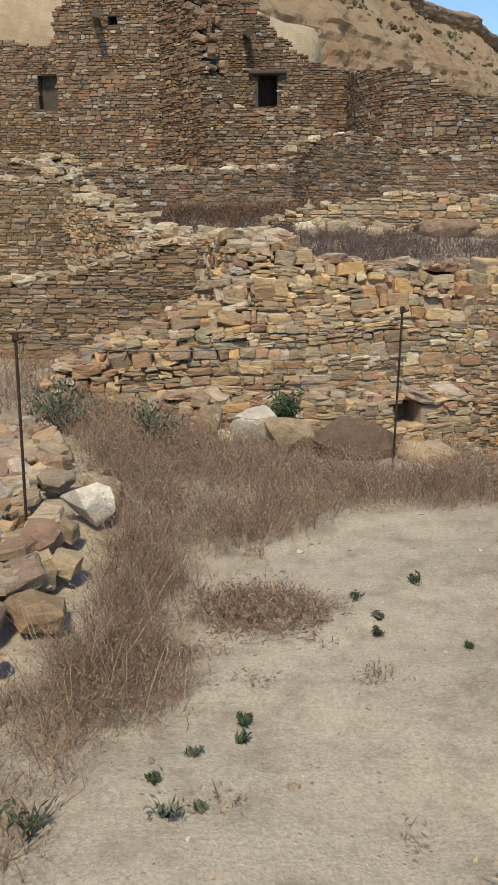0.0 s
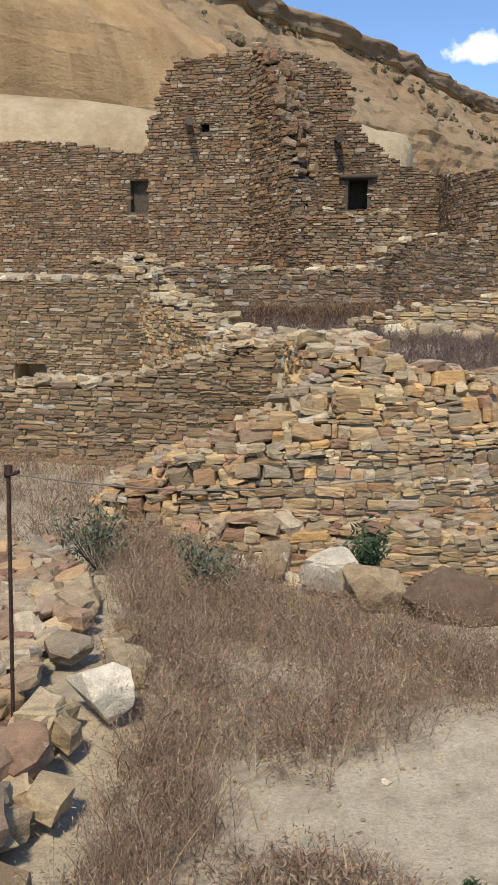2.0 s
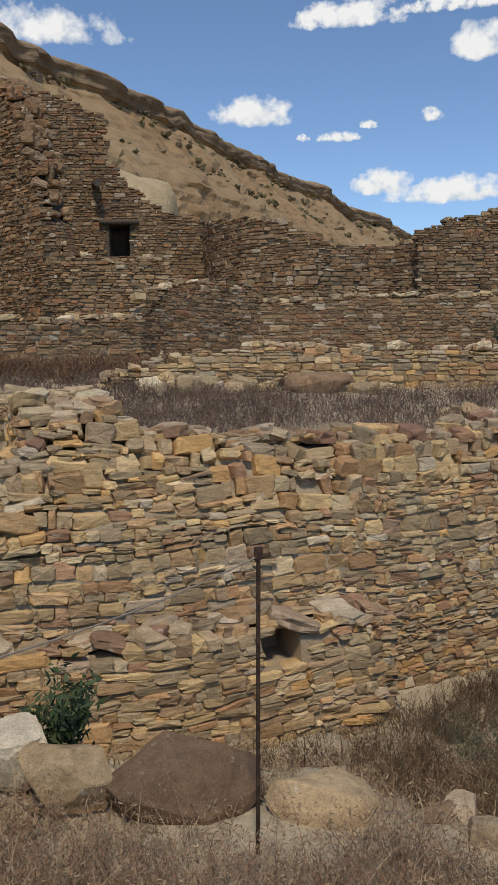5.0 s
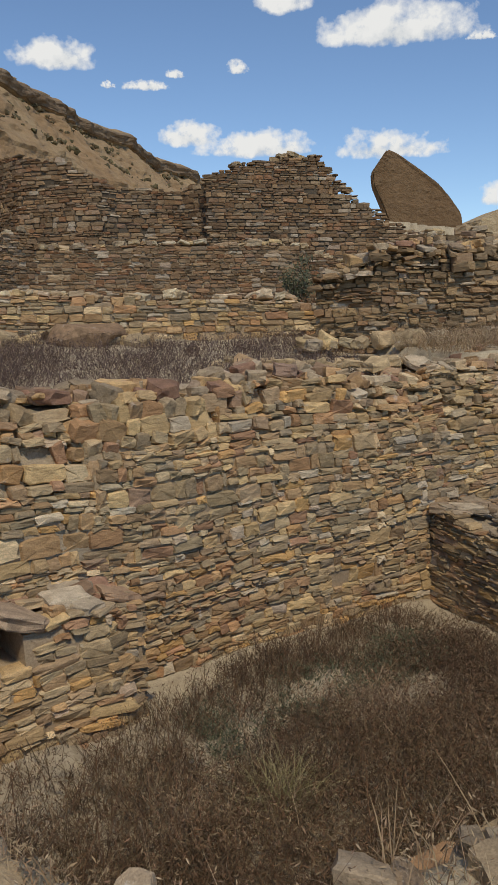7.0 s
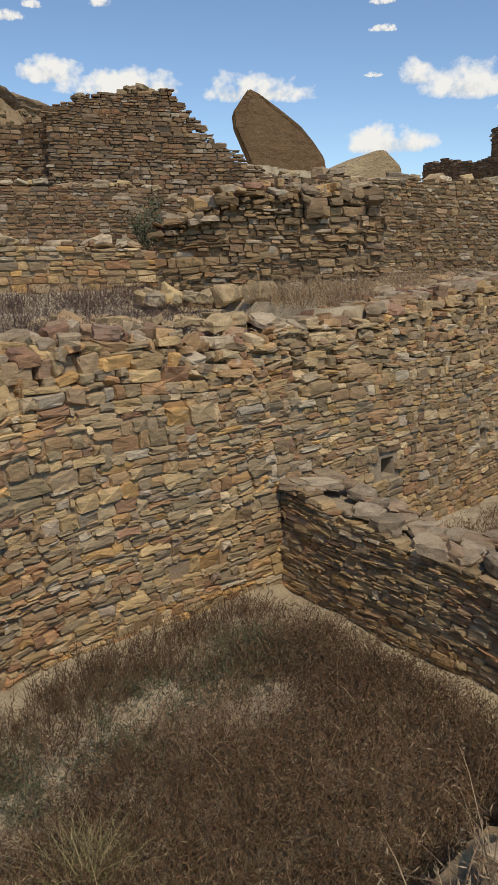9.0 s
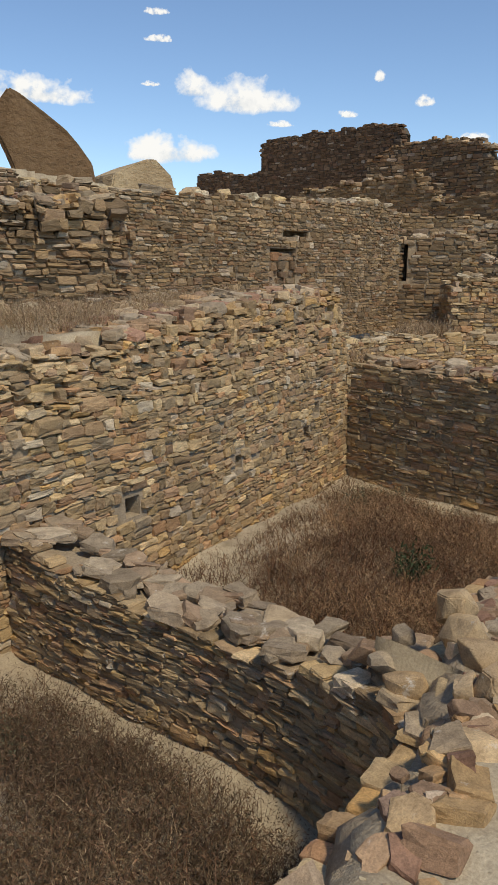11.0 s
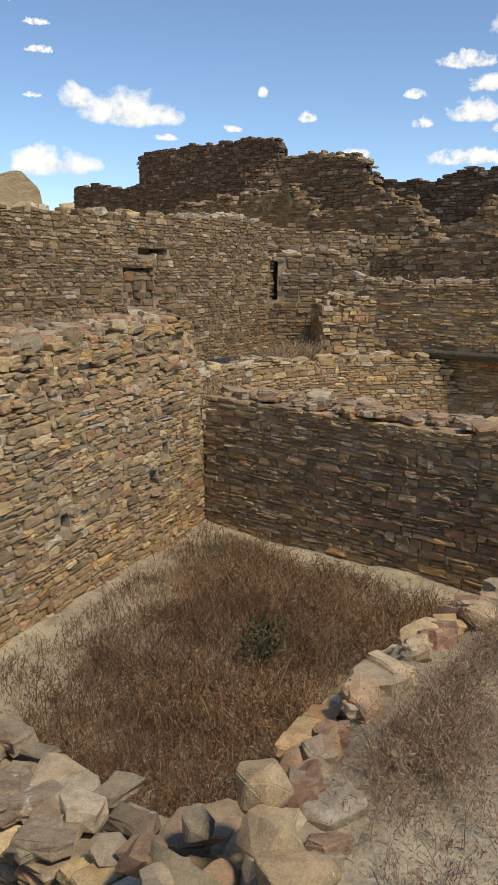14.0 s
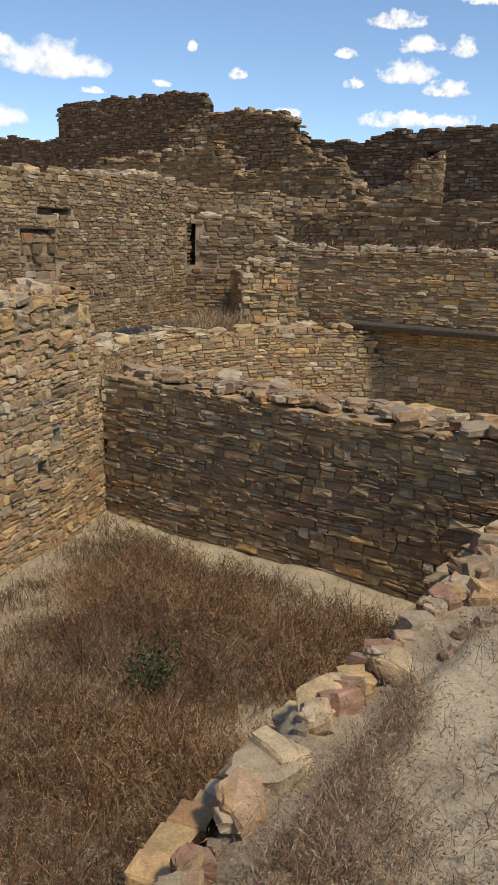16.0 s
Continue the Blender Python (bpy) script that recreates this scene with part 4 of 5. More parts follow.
lump("rock_outcrop", (-13.0, 29.5, 4.1), (17, 8, 8.4), pale_stone, "pale smooth rounded sandstone outcrop behind the ruin", 3.3, (0, 3, 8))
lump("rock_outcrop", (-3.3, 28.5, 3.2), (5, 6, 8.0), pale_stone, "pale smooth sandstone outcrop sloping behind the ruin", 5.1, (0, 24, 0))


def hewn(name, outline, y0, y1, mat, label, seed, skew=(0, 0)):
    """A great angular block: an outline in x and z, carried from y0 to y1."""
    bm = bmesh.new()
    for y, sc in ((y0, 0.98), (y0 + 0.25 * (y1 - y0), 1.0), (y1, 0.85)):
        cx, cz = np.mean(np.array(outline), 0)
        ring = [bm.verts.new((cx + (x - cx) * sc + skew[0] * (y - y0), y, z if z < 2.6 else cz + (z - cz) * sc)) for x, z in outline]
    bm.verts.ensure_lookup_table()
    n = len(outline)
    for a in range(2):
        for k in range(n):
            bm.faces.new([bm.verts[a * n + k], bm.verts[a * n + (k + 1) % n], bm.verts[(a + 1) * n + (k + 1) % n], bm.verts[(a + 1) * n + k]])
    bm.faces.new([bm.verts[k] for k in range(n)][::-1])
    bm.faces.new([bm.verts[2 * n + k] for k in range(n)])
    bmesh.ops.recalc_face_normals(bm, faces=bm.faces)
    bmesh.ops.bevel(bm, geom=bm.edges[:], offset=0.05, segments=2, affect="EDGES", clamp_overlap=True)
    bmesh.ops.subdivide_edges(bm, edges=bm.edges[:], cuts=1, use_grid_fill=True)
    for v in bm.verts:
        v.co += Vector((1, 1, 1)) * 0.07 * noise.noise(v.co * 1.1 + Vector((seed, 0, 0)))
    me = bpy.data.meshes.new(name)
    bm.to_mesh(me)
    bm.free()
    me.materials.append(mat)
    return tagged(new(name, me), label, "rock")


hewn("boulder", [(13.6, 2.0), (13.2, 4.2), (12.65, 5.3), (12.6, 5.75), (13.15, 6.5), (13.6, 6.35), (15.0, 5.5), (15.9, 4.5), (16.0, 4.1), (16.1, 2.0)], 28.6, 31.0, boulder_stone, "huge tilted dark brown sandstone boulder", 2.0, (0.42, 0))
hewn("boulder", [(16.6, 2.0), (17.2, 4.4), (18.2, 4.85), (18.9, 5.05), (19.6, 4.5), (20.2, 2.0)], 29.6, 32.0, pale_stone, "pointed tan sandstone boulder behind the walls", 5.0)

# ---- rubble and boulders ----
def strew(name, label, pts, size, mat, count, seed, flat=(0.35, 0.7), spread=0.25, lift=0.0, group="", sink=0.25):
    """Loose stones along a line in plan, each a thing of its own."""
    r = np.random.default_rng(seed)
    line = Line([(x, y, 0, z) for x, y, z in pts])
    for k in range(count):
        u = r.uniform(0, line.length)
        x, y, b0, t0, d = line.at(u)
        a = float(np.clip(r.normal(0, spread), -1.4 * spread, 1.4 * spread))
        for b in (a, -a, 0.0):
            if b == 0.0 or ground_z(x + d[1] * b, y - d[0] * b) > t0 - 0.35:
                break
        x, y = x + d[1] * b, y - d[0] * b
        s = r.uniform(*size)
        sz = s * r.uniform(*flat)
        m = turned(x, y, max(t0, ground_z(x, y)) + sz * (0.5 - sink) + lift, r.normal(0, 0.2), r.normal(0, 0.2), r.uniform(0, 6.3), s, s * r.uniform(0.6, 0.95), sz)
        ob = new(name, shape_mesh("rock", int(r.integers(12)), mat))
        ob.matrix_basis = Matrix(m.tolist())
        tagged(ob, label, "stone", group)


# low rubble wall beside the path, with the first stake
ochre_rock_flat = stone_mat("flat_ochre_rock", [(0.47, 0.36, 0.21), (0.42, 0.33, 0.20), (0.52, 0.41, 0.25), (0.45, 0.32, 0.18)], 0.5, bedding=1.4, accent=0.15)
wall("wall_37", [(-1.9, 6.1, -0.1, 0.19), (-1.15, 5.3, -0.05, 0.23), (-0.75, 4.5, -0.05, 0.27), (-0.5, 3.7, -0.05, 0.28), (-0.38, 2.9, -0.05, 0.26), (-0.36, 2.3, -0.05, 0.21), (-0.5, 1.2, -0.05, 0.16)][::-1],
     "low collapsed wall of loose sandstone in mud", 0.95, (0.05, 0.09), (0.1, 0.24), rubble_cap, mud_top, near=80, focus=(-0.4, 3), rag=0.03, wave=0.04, loose=0.04, seed=71, tilt=0.09, batter=0.9)
strew("rubble_stone", "broken tan sandstone lying on the low rubble wall", [(-0.75, 1.9, 0.17), (-0.72, 2.9, 0.24), (-0.85, 3.7, 0.25), (-1.15, 4.5, 0.23), (-1.7, 5.4, 0.18)], (0.08, 0.22), rubble_cap, 190, 72, flat=(0.28, 0.48), sink=0.42, spread=0.24, group="stones of the low rubble wall")
strew("rubble_stone", "large broken tan sandstone on the low rubble wall", [(-0.5, 2.2, 0.16), (-0.5, 3.1, 0.2), (-0.55, 3.9, 0.2), (-0.9, 4.9, 0.2)], (0.14, 0.25), ochre_rock_flat, 40, 73, flat=(0.3, 0.48), sink=0.42, spread=0.14, group="stones of the low rubble wall")
# stones at the foot of the collapsed wall
strew("fallen_stone", "fallen sandstone at the foot of the wall", [(-0.9, 6.2, 0.0), (-0.2, 5.8, 0.0), (0.4, 5.6, 0.0)], (0.08, 0.2), stone_cap, 26, 74, spread=0.2, group="fallen stones")
# broken edge between the path and the sunken rooms
EDGE = [(1.5, 5.02, 0.1), (2.1, 4.84, 0.12), (2.5, 4.88, 0.14), (2.85, 4.97, 0.16), (3.5, 5.2, 0.17), (4.15, 5.46, 0.19), (4.7, 5.62, 0.21), (5.1, 5.92, 0.24), (5.6, 6.12, 0.24), (6.2, 6.25, 0.25), (6.9, 6.3, 0.25), (7.6, 6.35, 0.27), (8.3, 6.45, 0.28), (9.3, 6.5, 0.3)]
line, bank, rows = Line([(x, y, 0, z) for x, y, z in EDGE]), [], 0
for u in np.arange(0, line.length, 0.05):
    x, y, b0, t0, d = line.at(u)
    nx, ny = -d[1], d[0]
    sway = 0.08 * smooth_noise(u * 1.6, 4.4) + 0.03 * smooth_noise(u * 6, 1.4)
    for off, drop in ((-0.34, -0.06), (-0.24, -0.02), (-0.12, -0.005), (-0.02, 0.0), (0.04, -0.03), (0.08, -0.09), (0.1, -0.2), (0.12, -0.34), (0.15, -0.52), (0.19, -0.76), (0.23, -1.1)):
        o = off + sway * (off > -0.2)
        lump_z = 0.035 * smooth_noise(u * 5, o * 9, 3 + drop * 4) + 0.03 * smooth_noise(u * 13, o * 20, 6 + drop * 9)
        px, py = x + nx * o, y + ny * o
        if off < -0.2:
            z = min(t0, ground_z(px, py)) + (off + 0.2) * 0.4
        else:
            z = t0 + drop + lump_z
        bank.append((px + nx * lump_z, py + ny * lump_z, z))
    rows += 1
grid = np.arange(rows * 11).reshape(rows, 11)
me = mesh_of("bank", bank, np.stack([grid[:-1, :-1], grid[1:, :-1], grid[1:, 1:], grid[:-1, 1:]], -1).reshape(-1, 4), mud_top)
for p in me.polygons:
    p.use_smooth = True
tagged(new("bank", me), "crumbling mud and rubble bank between path and rooms", "bank", kind="structure")
strew("edge_stone", "broken sandstone along the edge of the path", EDGE[0:4], (0.1, 0.2), dusty_cap, 16, 76, flat=(0.3, 0.55), sink=0.4, spread=0.1, group="stones along the path edge")
strew("edge_stone", "tumbled tan sandstone on the room edge", EDGE[3:7], (0.07, 0.2), rubble_cap, 34, 90, flat=(0.3, 0.55), sink=0.4, spread=0.13, group="stones along the path edge")
strew("edge_stone", "broken sandstone along the edge of the path", EDGE[5:9], (0.06, 0.15), rubble_cap, 44, 77, flat=(0.3, 0.55), sink=0.45, spread=0.1, group="stones along the path edge")
wall("wall_38", [(x, y + 0.2, -0.9, z - 0.12) for x, y, z in EDGE][::-1], "rough stone face of the path edge above the rooms", 0.2, (0.03, 0.08), (0.08, 0.24), stone_mixed, near=60, focus=(4.4, 5.8), rag=0.05, wave=0.06, seed=75, tilt=0.06)
strew("edge_stone", "weathered sandstone set in the path edge", EDGE[8:], (0.1, 0.24), rubble_cap, 60, 78, flat=(0.3, 0.55), sink=0.45, spread=0.11, group="stones along the path edge")
strew("edge_stone", "small broken sandstone along the path edge", EDGE[8:], (0.05, 0.12), dusty_cap, 80, 79, flat=(0.3, 0.6), sink=0.4, spread=0.16, group="stones along the path edge")


def boulder(x, y, z, sx, sy, sz, turn, seed, mat, label, tip=(0, 0)):
    v, f = rock_shape(seed, 22)
    bm = bmesh.new()
    vs = [bm.verts.new((p[0] * sx, p[1] * sy, p[2] * sz)) for p in v]
    for t in f:
        bm.faces.new([vs[k] for k in t])
    bmesh.ops.dissolve_limit(bm, angle_limit=radians(7), verts=bm.verts, edges=bm.edges)
    bmesh.ops.bevel(bm, geom=bm.edges[:], offset=min(sx, sy, sz) * 0.06, segments=2, affect="EDGES", clamp_overlap=True)
    bmesh.ops.triangulate(bm, faces=bm.faces)
    for again in range(2):
        bmesh.ops.subdivide_edges(bm, edges=[e for e in bm.edges if e.calc_length() > 0.028], cuts=1)
        bmesh.ops.triangulate(bm, faces=bm.faces)
    for q in bm.verts:
        p = q.co * 11 + Vector((seed, 0, 0))
        q.co *= 1 + 0.09 * noise.noise(p * 0.55) + 0.05 * noise.noise(p * 1.6)
    me = bpy.data.meshes.new("boulder")
    bm.to_mesh(me)
    bm.free()
    me.materials.append(mat)
    ob = new("boulder", me)
    ob.matrix_basis = pose(x, y, z, tip[0], tip[1], turn)
    return tagged(ob, label, "rock")


pale_rock = stone_mat("pale_rock", [(0.73, 0.65, 0.49), (0.69, 0.60, 0.445)], 0.2, 0.4, 1.3, 0.0)
ochre_rock = stone_mat("ochre_rock", [(0.56, 0.435, 0.26), (0.53, 0.40, 0.235)], 0.6, 0.5, 1.3, 0.0)
dark_rock = stone_mat("dark_rock", [(0.18, 0.12, 0.075), (0.20, 0.135, 0.085)], 0.3, 0.4, 1.3, 0.0)
crust_rock = stone_mat("crusted_rock", [(0.46, 0.35, 0.21), (0.43, 0.32, 0.19)], 1.0, 0.5, 1.3, 0.0)
boulder(0.22, 5.22, 0.24, 0.29, 0.2, 0.2, 12, 301, pale_rock, "pale cream sandstone block before the wall", (8, -8))
boulder(0.46, 5.1, 0.24, 0.31, 0.24, 0.2, -10, 302, ochre_rock, "ochre sandstone block beside the cream one", (-6, 8))
boulder(0.26, 5.02, 0.13, 0.22, 0.16, 0.12, 40, 303, crust_rock, "small pale crusted sandstone")
boulder(0.82, 5.12, 0.18, 0.52, 0.32, 0.3, 3, 304, dark_rock, "dark smooth brown sandstone slab leaning on the wall foot", (12, 5))
boulder(1.26, 5.03, 0.13, 0.36, 0.26, 0.2, 8, 305, crust_rock, "tan sandstone block with white crust beside the stake", (-6, 6))
boulder(-0.1, 5.5, 0.2, 0.17, 0.15, 0.18, 0, 306, crust_rock, "rust and white mottled stone")
boulder(-0.26, 5.45, 0.13, 0.2, 0.16, 0.08, 0, 307, pale_rock, "small flat pale stone")
grey_rock = stone_mat("grey_tan_rock", [(0.42, 0.355, 0.255), (0.40, 0.33, 0.23)], 0.3, 0.4, 1.3, 0.0)
brown_rock = stone_mat("brown_rock", [(0.33, 0.225, 0.14), (0.36, 0.25, 0.155)], 0.4, 0.5, 1.3, 0.0)
boulder(3.36, 5.1, 0.16, 0.36, 0.28, 0.2, 25, 309, crust_rock, "large pale sandstone block at the edge of the path", (0, 6))
boulder(3.62, 5.3, 0.12, 0.28, 0.24, 0.18, 35, 308, ochre_rock, "large tan sandstone at the edge of the path", (10, 0))
boulder(5.15, 6.02, 0.31, 0.18, 0.17, 0.17, 30, 310, ochre_rock, "rounded ochre sandstone on the path edge", (14, 10))
boulder(5.05, 5.9, 0.28, 0.18, 0.14, 0.13, 70, 311, crust_rock, "angular tan sandstone with a pale rim", (-15, 10))
boulder(5.02, 5.77, 0.25, 0.23, 0.14, 0.11, -10, 312, crust_rock, "flat cream sandstone on the path edge", (-8, 14))
boulder(4.88, 5.64, 0.23, 0.17, 0.17, 0.16, 50, 313, crust_rock, "white-crusted sandstone on the path edge", (8, 0))
boulder(5.07, 5.56, 0.195, 0.19, 0.16, 0.08, -20, 314, grey_rock, "flat grey slab sunk in the path")
boulder(4.9, 5.43, 0.185, 0.18, 0.15, 0.06, 15, 320, grey_rock, "flat tan slab sunk in the path")
boulder(5.33, 5.89, 0.23, 0.21, 0.16, 0.1, 10, 321, grey_rock, "flat grey-tan slab on the path edge", (5, 4))
boulder(4.9, 6.13, 0.12, 0.15, 0.11, 0.09, -30, 322, grey_rock, "tan block on the end of the cross wall", (6, 0))
boulder(4.92, 6.24, 0.11, 0.16, 0.12, 0.09, 10, 323, brown_rock, "brown block on the end of the cross wall", (-6, 8))
boulder(5.1, 6.22, 0.14, 0.13, 0.1, 0.08, 40, 324, grey_rock, "small tan stone on the end of the cross wall")
boulder(4.84, 5.99, 0.11, 0.17, 0.12, 0.11, -40, 325, crust_rock, "white-flecked sandstone on the end of the cross wall")
boulder(4.72, 5.57, 0.18, 0.11, 0.1, 0.13, 10, 326, brown_rock, "dark-topped brown block on the path edge", (4, -6))
boulder(4.64, 5.68, 0.11, 0.13, 0.11, 0.13, 40, 327, brown_rock, "brown stone tipped over the room edge", (12, -10))
boulder(4.54, 5.5, 0.17, 0.22, 0.17, 0.17, 60, 328, ochre_rock, "large ochre sandstone on the path edge", (6, 6))
boulder(4.84, 5.8, 0.13, 0.14, 0.11, 0.12, 20, 329, ochre_rock, "tan stone wedged in the wall end", (10, 0))
boulder(4.95, 5.97, 0.15, 0.12, 0.1, 0.1, 0, 330, brown_rock, "small brown stone wedged in the wall end")
boulder(5.46, 6.14, 0.2, 0.15, 0.12, 0.11, 30, 331, brown_rock, "reddish crusted stone on the path edge", (0, 8))
boulder(6.8, 6.24, 0.265, 0.27, 0.2, 0.15, 25, 315, crust_rock, "grey crusted sandstone on the path edge", (10, 10))
boulder(6.42, 6.3, 0.265, 0.2, 0.16, 0.13, 0, 316, ochre_rock, "tan sandstone block on the path edge")
boulder(-0.38, 3.76, 0.26, 0.22, 0.19, 0.18, 30, 317, pale_rock, "pale cream stone on the low rubble wall", (10, 5))
boulder(2.2, 12.1, 1.2, 0.85, 0.45, 0.32, 4, 318, brown_rock, "long orange sandstone block on the terrace")
boulder(4.3, 9.35, 1.24, 0.2, 0.18, 0.16, 40, 319, ochre_rock, "square orange sandstone on the terrace edge", (6, 0))


strew("terrace_stone", "tumbled sandstone lying on the terrace", [(3.3, 10.6, 0.98), (3.9, 9.9, 1.0), (4.4, 9.3, 1.05)], (0.1, 0.28), ochre_rock_flat, 34, 80, flat=(0.22, 0.4), spread=0.22, group="terrace rubble")
strew("terrace_stone", "tumbled sandstone below the wall stub", [(4.3, 11.2, 1.1), (5.3, 10.6, 1.14), (6.6, 10.5, 1.14)], (0.12, 0.3), stone_cap, 34, 81, spread=0.2, group="terrace rubble")
strew("terrace_stone", "pale sandstone along the low terrace wall", [(0.0, 12.1, 1.1), (1.0, 12.2, 1.12), (2.8, 12.15, 1.12)], (0.16, 0.4), stone_cap, 24, 82, spread=0.15, group="terrace rubble")
# small stones on the path
r = np.random.default_rng(79)
bits = []
for k in range(1800):
    x, y = r.uniform(-0.2, 7.5), r.uniform(1.0, 6.0)
    s = abs(r.normal(0, 0.009)) + 0.004
    bits.append((CHIPS[int(r.integers(8))], turned(x, y, ground_z(x, y) + s * 0.15, r.normal(0, 0.3), r.normal(0, 0.3), r.uniform(0, 6.3), s, s * 0.8, s * 0.6)))
tagged(joined("pebbles", bits, stone_cap), "small broken stones scattered over the path", "pebbles")


# ---- stakes and cable ----
def stake(x, y, z, height, lean, label):
    base = tagged(new("stake"), label, "stake", "rusty stakes")
    base.matrix_basis = pose(x, y, z, *lean, 0)
    bm = bmesh.new()
    bmesh.ops.create_cone(bm, cap_ends=True, segments=10, radius1=0.0065, radius2=0.0065, depth=height + 0.15, matrix=Matrix.Translation((0, 0, (height - 0.15) / 2)))
    me = bpy.data.meshes.new("rod")
    bm.to_mesh(me)
    bm.free()
    me.materials.append(steel)
    part("rod", me, base)
    bm = bmesh.new()
    bmesh.ops.create_cone(bm, cap_ends=True, segments=10, radius1=0.014, radius2=0.012, depth=0.03, matrix=Matrix.Translation((0, 0, height)))
    bmesh.ops.create_cone(bm, cap_ends=True, segments=8, radius1=0.006, radius2=0.006, depth=0.05, matrix=Matrix.Translation((0.012, 0, height - 0.012)) @ Matrix.Rotation(1.2, 4, "Y"))
    me = bpy.data.meshes.new("eyelet")
    bm.to_mesh(me)
    bm.free()
    me.materials.append(steel)
    part("eyelet", me, base, "bent steel eyelet")
    return base.matrix_basis @ Vector((0, 0, height - 0.01))


STAKE_A, STAKE_B = (-0.6, 3.57, 0.25), (1.05, 4.83, 0.16)
a_top = stake(*STAKE_A, 0.79, (0, 1.0), "thin rusty steel stake in the rubble wall")
b_top = stake(*STAKE_B, 0.86, (0, 0.3), "thin rusty steel stake before the wall")


def cable(name, a, z, sag, label):
    cu = bpy.data.curves.new(name, "CURVE")
    cu.dimensions, cu.bevel_depth, cu.bevel_resolution = "3D", 0.0028, 2
    sp = cu.splines.new("POLY")
    sp.points.add(20)
    for k in range(21):
        t = k / 20
        p = a.lerp(z, t)
        sp.points[k].co = (p.x, p.y, p.z - sag * 4 * t * (1 - t), 1)
    me = bpy.data.meshes.new_from_object(bpy.data.objects.new("line", cu))
    me.materials.append(cable_mat)
    ob = new(name, me)
    return tagged(ob, label, "cable")


cable("cable", a_top, b_top, 0.12, "thin worn cable slung between two stakes")

# ---- beams, lintels ----
def beam(name, x, y, z, length, r0, direction, label, category="beam"):
    bm = bmesh.new()
    bmesh.ops.create_cone(bm, cap_ends=True, segments=10, radius1=r0, radius2=r0 * 0.85, depth=length)
    for v in bm.verts:
        v.co += Vector((1, 1, 0)) * noise.noise(v.co * 9 + Vector((x, y, z))) * r0 * 0.3
    me = bpy.data.meshes.new(name)
    bm.to_mesh(me)
    bm.free()
    me.materials.append(timber)
    ob = new(name, me)
    ob.matrix_basis = look((x, y, z), Vector((x, y, z)) + Vector(direction))
    return tagged(ob, label, category)


beam("beam_stub", -4.95, 20.4, 5.55, 0.6, 0.1, (0.25, -1, 0.2), "broken dark timber beam stub in the tower wall")
beam("beam_stub", -1.75, 22.5, 5.55, 0.55, 0.1, (0.3, -1, -0.1), "broken dark timber beam stub in the wall")
beam("lintel", -1.24, 22.62, 4.69, 0.95, 0.06, (1, 0, 0), "weathered timber lintel over the doorway", "lintel")
beam("lintel", 15.36, 9.6, 0.53, 4.2, 0.06, (-0.14, 1, 0), "long dark timber lintel over the recess", "lintel")


# ---- plants ----
def stems(name, label, spots, height, mat, seed, lean=0.35, seeds=6, width=0.0022, seed_size=0.0065, category="dry grass"):
    """A patch of thin bent stems, each with drooping seed heads towards its tip: spots are (x, y, z) arrays."""
    r = np.random.default_rng(seed)
    p = np.asarray(spots, float)
    n = len(p)
    h = r.uniform(*height, n) * r.uniform(0.7, 1.15, n)
    az, ln = r.uniform(0, 2 * np.pi, n), np.abs(r.normal(0, lean * 1.15, n))
    dirs = np.stack([np.cos(az) * np.sin(ln), np.sin(az) * np.sin(ln), np.cos(ln)], 1)
    az2 = az + r.normal(0, 0.9, n)
    bend = np.stack([np.cos(az2), np.sin(az2), -0.45 * np.ones(n)], 1) * (h * r.uniform(0.1, 0.6, n))[:, None]
    sa = r.uniform(0, np.pi, n)
    side = np.stack([np.cos(sa), np.sin(sa), 0 * sa], 1) * (0.75 * width * r.uniform(0.6, 1.4, n))[:, None]
    pts = [p + dirs * (h * t)[:, None] + bend * t * t for t in (0, 0.4, 0.75, 1.0)]
    v = np.stack([pts[0] - side, pts[0] + side, pts[1] - side, pts[1] + side, pts[2] - side * 0.7, pts[2] + side * 0.7, pts[3]], 1)
    f = np.array([(0, 1, 3), (0, 3, 2), (2, 3, 5), (2, 5, 4), (4, 5, 6)])
    per = 7
    if seeds:
        rows, fr = [v], [f]
        for k in range(seeds):
            t = r.uniform(0.3, 1.04, n)
            q = p + dirs * (h * t)[:, None] + bend * (t * t)[:, None] + r.normal(0, 0.014, (n, 3))
            s = (seed_size * r.uniform(0.5, 1.7, n))[:, None]
            e1 = r.normal(size=(n, 3)) * 0.8 + dirs * r.uniform(-0.3, 1.2, (n, 1)) + [0, 0, -0.2]
            e2 = r.normal(size=(n, 3))
            e1 /= np.linalg.norm(e1, axis=1)[:, None]
            e2 = e2 - (e1 * e2).sum(1)[:, None] * e1
            e2 /= np.linalg.norm(e2, axis=1)[:, None]
            rows.append(np.stack([q - e1 * s * 1.3, q - e2 * s * 0.26, q + e1 * s * 1.3, q + e2 * s * 0.26], 1))
            fr.append(np.array([(0, 1, 2), (0, 2, 3)]) + per)
            per += 4
        v, f = np.concatenate(rows, 1), np.concatenate(fr)
    faces = (f[None] + (np.arange(n) * per)[:, None, None]).reshape(-1, 3)
    ob = new(name, mesh_of(name, v.reshape(-1, 3), faces, mat))
    return tagged(ob, label, category, kind="stuff")


rust_light = plant_mat("orange_seed_grass", [(0.44, 0.27, 0.14), (0.36, 0.21, 0.11), (0.50, 0.34, 0.19), (0.32, 0.20, 0.11), (0.40, 0.30, 0.17)])
bunch = plant_mat("pale_bunch_grass", [(0.32, 0.29, 0.15), (0.38, 0.33, 0.19), (0.26, 0.25, 0.12)])


